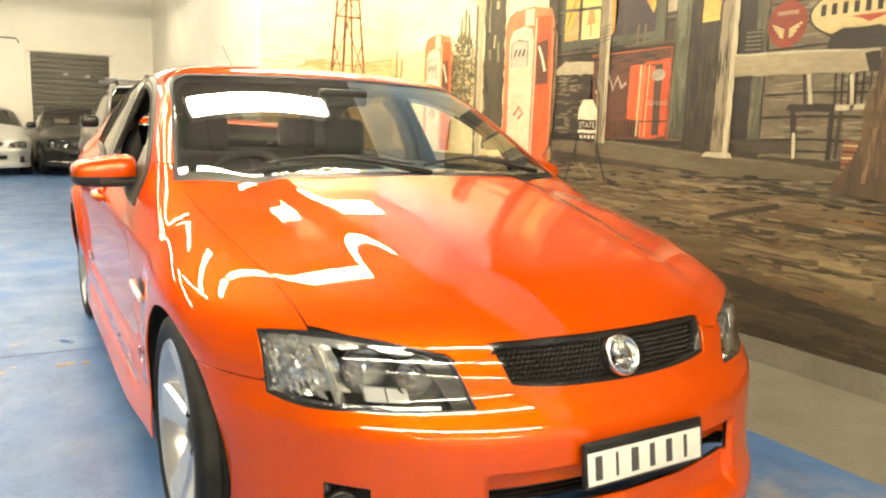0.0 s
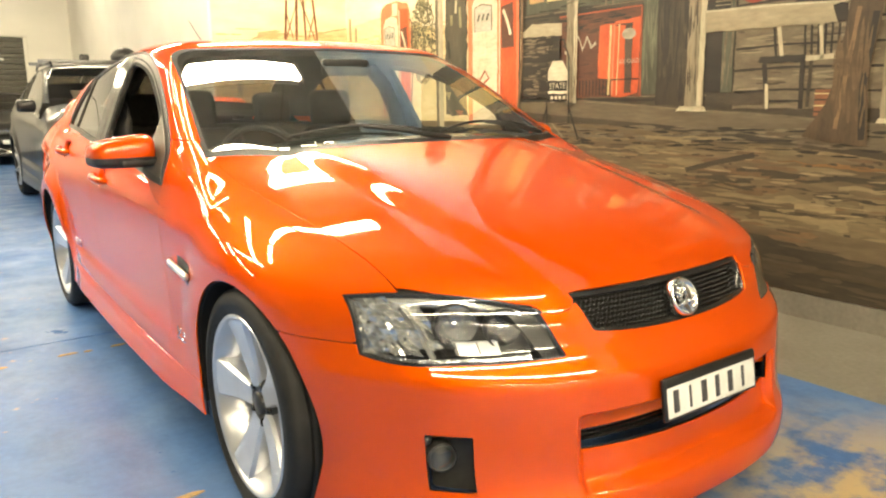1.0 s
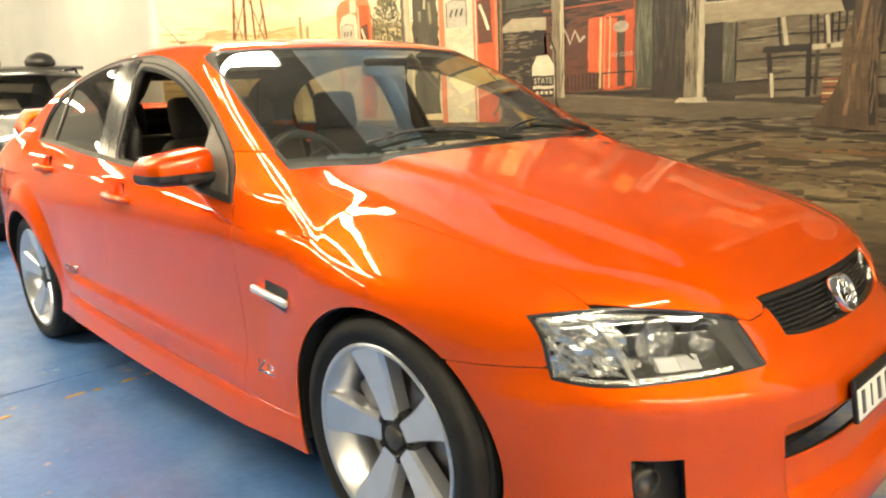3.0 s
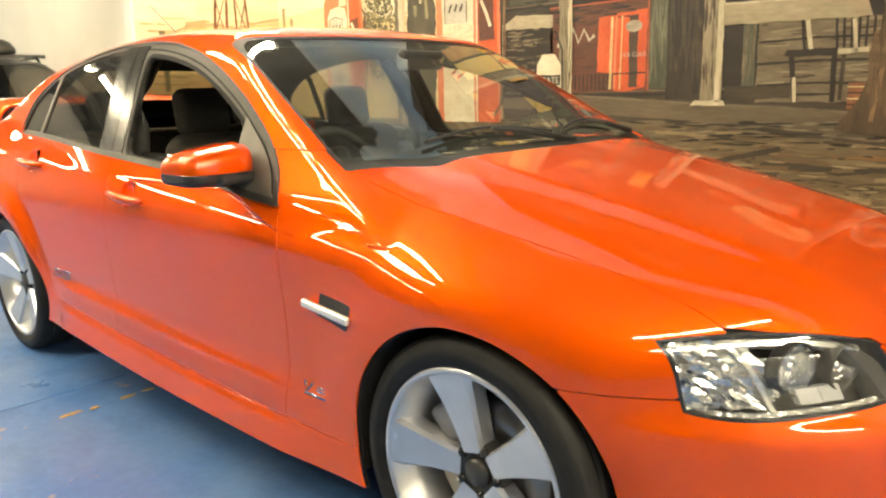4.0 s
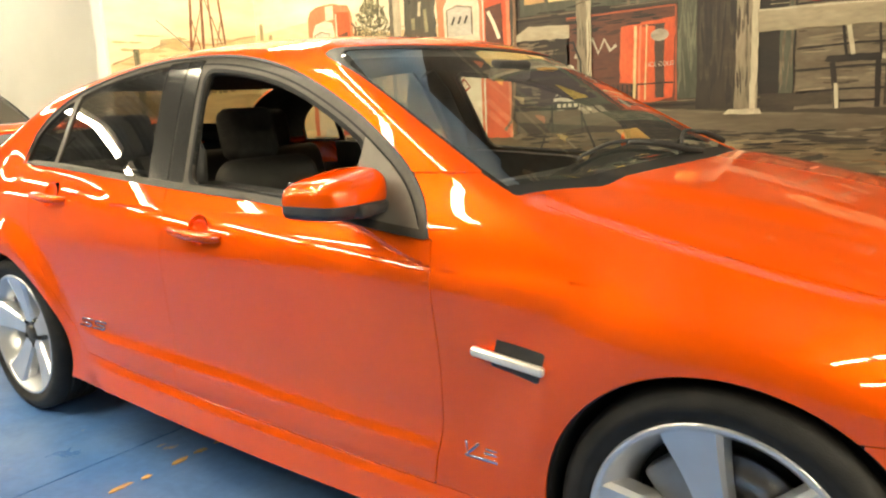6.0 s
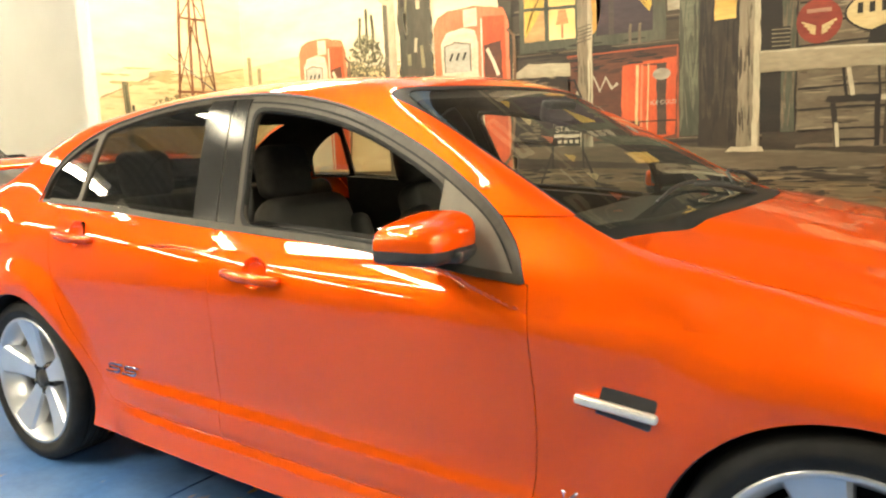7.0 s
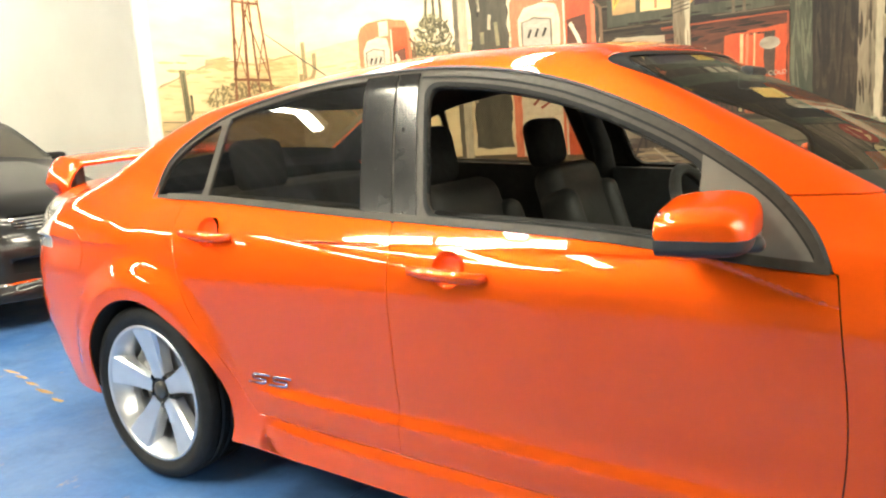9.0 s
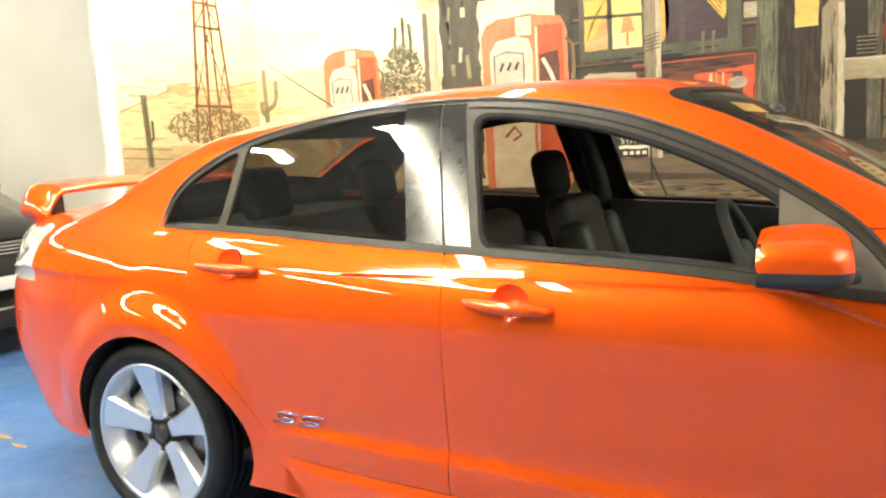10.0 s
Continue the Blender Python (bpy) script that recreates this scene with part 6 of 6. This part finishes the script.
# loose brushwork over the painting
for y0, y1, z0, z1, n, length, width, m_, layer in (
        (-1.6, 4.9, 0.42, 0.95, 150, 0.30, 0.030, DIRT_M, 2.6), (-1.6, 4.9, 0.40, 0.95, 120, 0.24, 0.012, tone((146, 129, 96), (116, 101, 74), 7.0, 0.25, 1.6), 2.7),
        (-1.2, 2.4, 0.50, 0.90, 80, 0.14, 0.008, tone((168, 150, 114), (140, 122, 92), 10), 5.6), (-1.2, 1.2, 0.40, 0.95, 50, 0.26, 0.030, tone((124, 98, 68), (104, 84, 60), 10), 2.8),
        (-0.9, 0.9, 0.62, 0.92, 40, 0.05, 0.010, DIRT_D, 5.7), (-1.6, 4.9, 0.15, 0.38, 120, 0.30, 0.022, tone((88, 76, 58), (70, 60, 46), 8), 5.8),
        (-1.0, 2.3, 0.90, 1.00, 120, 0.16, 0.012, WOOD_L, 5.9), (-1.0, 2.3, 0.86, 1.00, 100, 0.16, 0.012, WOOD_D, 5.9),
        (-0.24, 0.55, 1.20, 2.1, 90, 0.16, 0.016, tone((154, 142, 116), (130, 118, 94), 10), 5.5), (-0.24, 0.55, 1.12, 2.1, 50, 0.10, 0.007, WOOD, 5.6),
        (1.22, 1.92, 1.18, 1.72, 60, 0.10, 0.014, tone((88, 56, 40), (70, 44, 32), 10), 5.6), (1.92, 2.30, 1.2, 1.6, 50, 0.10, 0.014, WOOD_L, 6.3),
        (1.28, 2.28, 1.62, 1.80, 60, 0.14, 0.012, WOOD_D, 6.5)):
    scumble("brushwork", y0, y1, z0, z1, n, length, width, m_, layer)
for y0, y1, z0, z1, n, length, width, m_, layer in (
        (0.83, 1.08, 1.13, 2.2, 70, 0.24, 0.020, WOOD, 6.5), (0.83, 1.08, 1.13, 2.2, 50, 0.22, 0.016, DARK, 6.6), (0.75, 0.865, 1.13, 1.92, 16, 0.20, 0.010, WOOD_L, 9.5),
        (0.80, 0.86, 1.13, 1.92, 8, 0.18, 0.010, WOOD, 9.6), (1.75, 1.84, 1.16, 2.3, 16, 0.20, 0.010, WOOD_L, 12.5), (1.09, 1.20, 1.2, 2.2, 50, 0.22, 0.012, tone((120, 122, 100), (98, 100, 80), 10), 6.5),
        (0.565, 0.635, 1.2, 2.1, 34, 0.2, 0.010, WOOD_L, 6.5), (2.36, 2.92, 1.0, 2.0, 60, 0.22, 0.020, tone((226, 128, 84), (206, 106, 64), 9), 10.5),
        (2.60, 2.88, 1.0, 1.95, 60, 0.20, 0.016, tone((238, 222, 192), (222, 204, 172), 9), 11.6), (-0.33, -0.24, 1.06, 2.1, 40, 0.2, 0.010, WOOD_L, 12.5), (-0.17, 0.02, 1.0, 1.55, 40, 0.16, 0.014, tone((118, 96, 68), (94, 76, 54), 10), 14.2)):
    scumble("brushwork", y0, y1, z0, z1, n, length, width, m_, layer, True)
scumble("brushwork", 0.84, 2.2, 1.42, 1.86, 90, 0.22, 0.018, tone((226, 200, 146), (208, 182, 128), 8), 2.4, wing=True)
scumble("brushwork", 2.40, 4.9, 1.40, 1.84, 110, 0.24, 0.018, tone((226, 204, 152), (210, 186, 134), 8), 1.6)

# the painted sky, cream over the roofs and deepening to blue high up
sky_m = mat("mural_sky", (0.80, 0.72, 0.52), rough=0.55, color2=(0.76, 0.69, 0.50), scale=2.5)
nodes, links = sky_m.node_tree.nodes, sky_m.node_tree.links
apart = nodes.new("ShaderNodeSeparateXYZ")
links.new(next(n for n in nodes if n.type == "TEX_COORD").outputs["Object"], apart.inputs[0])
waver = nodes.new("ShaderNodeTexNoise")
waver.inputs["Scale"].default_value = 1.3
links.new(next(n for n in nodes if n.type == "TEX_COORD").outputs["Object"], waver.inputs["Vector"])
height = nodes.new("ShaderNodeMath")
height.operation = "ADD"
links.new(apart.outputs[2], height.inputs[0])
links.new(waver.outputs[0], height.inputs[1])
span = nodes.new("ShaderNodeMapRange")
span.inputs["From Min"].default_value, span.inputs["From Max"].default_value = 3.2, 6.1
links.new(height.outputs[0], span.inputs["Value"])
ramp = nodes.new("ShaderNodeValToRGB")
for place, colour in ((0.0, (0.80, 0.72, 0.52)), (0.42, (0.78, 0.78, 0.72)), (0.62, (0.66, 0.75, 0.80)), (0.82, (0.46, 0.62, 0.80)), (1.0, (0.34, 0.54, 0.82))):
    el = ramp.color_ramp.elements.new(place) if 0 < place < 1 else ramp.color_ramp.elements[int(place)]
    el.color = (*colour, 1)
links.new(span.outputs[0], ramp.inputs[0])
links.new(ramp.outputs[0], nodes["Principled BSDF"].inputs["Base Color"])
daub("sky", [(-3.0, 2.7), (4.965, 2.7), (4.965, TOP - 0.02), (-3.0, TOP - 0.02)], sky_m, -2, rough=0.0)
daub("sky", [(1.0, 2.9), (2.205, 2.9), (2.205, TOP - 0.02), (1.0, TOP - 0.02)], sky_m, -2, wing=True, rough=0.0)


# ---- the other cars and the far end of the hall ----
skirt = part("baseboard", box(WALL_X - 0.012, WALL_X, FRONT_Y, 4.97, -0.003, 0.128), floor_grey, None, "plain grey base strip under the mural", smooth=False)
tagged(skirt, category="baseboard", kind="structure")
wing = part("wall_wing", box(0.80, WALL_X, 4.97, 5.10, -0.003, TOP), white_wall, None, "white wing wall carrying the end of the mural", smooth=False)
tagged(wing, category="wall", kind="structure")

black_gloss = mat("black_car_paint", (0.010, 0.010, 0.011), rough=0.3, coat=0.55, color2=(0.014, 0.014, 0.014), scale=600, spec=0.2)
silver_gloss = mat("silver_car_paint", (0.52, 0.53, 0.54), rough=0.3, metal=0.5, coat=1.0, color2=(0.48, 0.49, 0.50), scale=600)
paper = mat("paper", (0.86, 0.85, 0.80), rough=0.7)

# the parked cars are seen from afar: a wider grid of the same form
LOWER = sheet(whole_body, origin[::3, ::3], way[::3, ::3])
UPPER = sheet(whole_body, origin2[::3, ::3], way2[::3, ::3])


def parked(name, label, m, body_paint, tall=1.0, racks=False):
    car = thing(name, label, "car", "", m @ Matrix.Diagonal((1, 1, tall, 1)))
    low = lambda x, y, z: np.minimum(np.minimum(z - 0.19, arches(x, y, z)), np.minimum(holes(x, y, z), np.where((y > 0.52) & (y < 3.0), belt(y) + 0.005 - z, 1.0)))  # noqa: E731
    panel("body", [cut(LOWER, low)], body_paint, car, sides=(1, -1))
    panel("roof", [upper_cut(outside_glass)], body_paint, car, sides=(1, -1))
    # near-black sheet standing in for the unlit inside
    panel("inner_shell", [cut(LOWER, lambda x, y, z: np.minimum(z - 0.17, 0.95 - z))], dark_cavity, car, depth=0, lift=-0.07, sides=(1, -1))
    panel("windscreen", [upper_cut(lambda x, y, z: in_screen(x, y, z))], tinted_glass, car, depth=0, lift=-0.004, sides=(1, -1))
    panel("rear_window", [upper_cut(in_backlight)], tinted_glass, car, depth=0, lift=-0.004, sides=(1, -1))
    # solid near-black block in place of a shaded cabin
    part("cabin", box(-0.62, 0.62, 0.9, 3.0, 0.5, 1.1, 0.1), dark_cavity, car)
    gr = panel("grille", [lower_cut(lambda x, y, z: in_grille(x, y, z) + 0.01)], dark_cavity, car, depth=0, lift=-0.03, sides=(1, -1))
    for k in range(4):
        for s in (1, -1):
            panel("grille_bar", [lower_cut(lambda x, y, z, k=k: np.minimum(in_grille(x, y, z) + 0.004, 0.004 - np.abs(z - 0.63 - 0.022 * k)), fine=4)], chrome, gr, depth=0.01, lift=-0.01, sides=(s,))
    panel("intake", [lower_cut(lambda x, y, z: in_intake(x, y, z) + 0.01)], dark_cavity, car, depth=0, lift=-0.05, sides=(1, -1))
    panel("bumper_trim", [lower_cut(lambda x, y, z: np.minimum(np.minimum(0.006 - np.abs(z - 0.30), -0.35 - y), 0.78 - np.abs(x)), fine=4)], chrome, car, depth=0.01, lift=0.004, sides=(1, -1))
    part("number_plate", box(-0.18, 0.18, -0.895, -0.885, 0.42, 0.50, 0.004), plate_white, car)
    sheet_paper = part("price_sheet", box(-0.15, 0.15, -0.002, 0.002, -0.10, 0.10), paper, car, "white paper sheet behind the windscreen")
    sheet_paper.matrix_basis = pose(-0.35, 0.80, 1.13, -62, 0, 0)
    for s in (1, -1):
        panel("side_glass", [upper_cut(lambda x, y, z: in_dlo(x, y, z, 0.015))], tinted_glass, car, depth=0, lift=-0.003, sides=(s,))
        panel("window_trim", [upper_cut(lambda x, y, z: np.minimum(in_dlo(x, y, z), 0.018 - in_dlo(x, y, z)), fine=3)], black_trim, car, depth=0.004, sides=(s,))
        head = panel("headlight", [lower_cut(in_lamp)], clear_lens, car, depth=0, lift=-0.002, sides=(s,))
        panel("reflector", [lower_cut(lambda x, y, z: in_lamp(x, y, z) + 0.005)], reflector, head, depth=0, lift=-0.045, sides=(s,))
        for X, y, z in ((0.615, -0.575, 0.640), (0.50, -0.65, 0.632)):
            part("bulb", lathe([(0.045, -0.03), (0.046, 0.0), (0.02, 0.01), (0.0005, 0.012)], pose(-s * X, y, z) @ pose(0, 0, 0, 90, 0, 0), 20), lamp_black, head)
        part("fog_recess", box(-s * 0.66 - 0.05, -s * 0.66 + 0.05, -0.62, -0.57, 0.28, 0.42, 0.01), dark_cavity, car)
        bm = box(-0.10, 0.10, -0.06, 0.08, -0.06, 0.06, 0.04, 3)
        bm.transform(pose(-s * 0.97, 0.87, 1.03))
        part("door_mirror", bm, body_paint, car)
        for y in (0.0, 2.915):
            rim_at = pose(-s * 0.79, y, 0.335) @ pose(0, 0, 0, 0, -s * 90, 0)
            tyre = part("wheel", lathe([(0.24, -0.1), (0.30, -0.12), (0.333, -0.09), (0.333, 0.09), (0.30, 0.12), (0.25, 0.11), (0.22, 0.09)], rim_at, 40), rubber, car)
            bm = lathe([(0.23, 0.09), (0.21, 0.02), (0.06, 0.06), (0.0005, 0.07)], rim_at, 40)
            for k in range(7):
                a = 2 * math.pi * k / 7
                tube([rim_at @ Vector((0.05 * math.cos(a), 0.05 * math.sin(a), 0.075)), rim_at @ Vector((0.23 * math.cos(a), 0.23 * math.sin(a), 0.10))], [0.02, 0.028], 6, bm)
            part("rim", bm, alloy, tyre)
        if racks:
            part("roof_rail", tube([(-s * 0.60, 1.30, 1.42), (-s * 0.60, 1.36, 1.465), (-s * 0.60, 2.4, 1.465), (-s * 0.60, 2.48, 1.42)], 0.015, 8), black_trim, car)
    if racks:
        for y in (1.45, 2.2):
            part("cross_bar", tube([(-0.72, y, 1.485), (0.72, y, 1.485)], 0.018, 8), alloy_dark, car)
    if racks:
        part("roof_lamp", lathe([(0.06, 0.0), (0.16, 0.02), (0.165, 0.06), (0.12, 0.12), (0.05, 0.15), (0.0005, 0.155)], pose(0.27, 1.50, 1.49), 24), hub_dark, car, "round dark lamp on the roof rack")
        part("roof_knob", box(-0.26, -0.15, 1.44, 1.50, 1.49, 1.56, 0.02), hub_dark, car)
    return car


parked("parked_wagon", "glossy black wagon with roof racks parked behind the orange car", pose(0.55, 6.75, 0, 0, 0, 0), black_gloss, 1.15, True)
parked("parked_utility", "dark car with a white price sheet parked before the roller door", pose(0.22, 16.6, 0, 0, 0, 2), black_gloss, 1.04)
parked("silver_sedan", "silver sedan parked beside the dark cars", pose(-1.72, 16.6, 0, 0, 0, 4), silver_gloss)

# roller door in the far wall
door_m = mat("roller_door", (0.10, 0.095, 0.075), rough=0.5, color2=(0.085, 0.08, 0.065), scale=4)
roller = thing("roller_door", "closed dark brown roller door with ribbed slats", "door")
part("door_frame", box(-0.78, -0.68, BACK_Y - 0.06, BACK_Y, 0, 2.95, 0.01), white_wall, roller)
part("door_frame", box(1.12, 1.22, BACK_Y - 0.06, BACK_Y, 0, 2.95, 0.01), white_wall, roller)
part("door_head", box(-0.78, 1.22, BACK_Y - 0.09, BACK_Y, 2.87, 2.98, 0.01), white_wall, roller)
for k in range(22):
    part("slat", box(-0.68, 1.12, BACK_Y - 0.035, BACK_Y - 0.005, 0.13 * k + 0.003, 0.13 * k + 0.127, 0.012), door_m, roller)
part("vent", box(0.05, 0.16, BACK_Y - 0.05, BACK_Y - 0.036, 2.32, 2.38, 0.004), plate_white, roller)
part("vent", box(0.55, 0.66, BACK_Y - 0.05, BACK_Y - 0.036, 2.30, 2.36, 0.004), plate_white, roller)
conduit = part("conduit", tube([(-6, BACK_Y - 0.02, 3.15), (-0.95, BACK_Y - 0.02, 3.15), (-0.9, BACK_Y - 0.02, 3.05)], 0.015, 8), black_trim, None, "thin dark cable along the far wall")
tagged(conduit, category="cable")
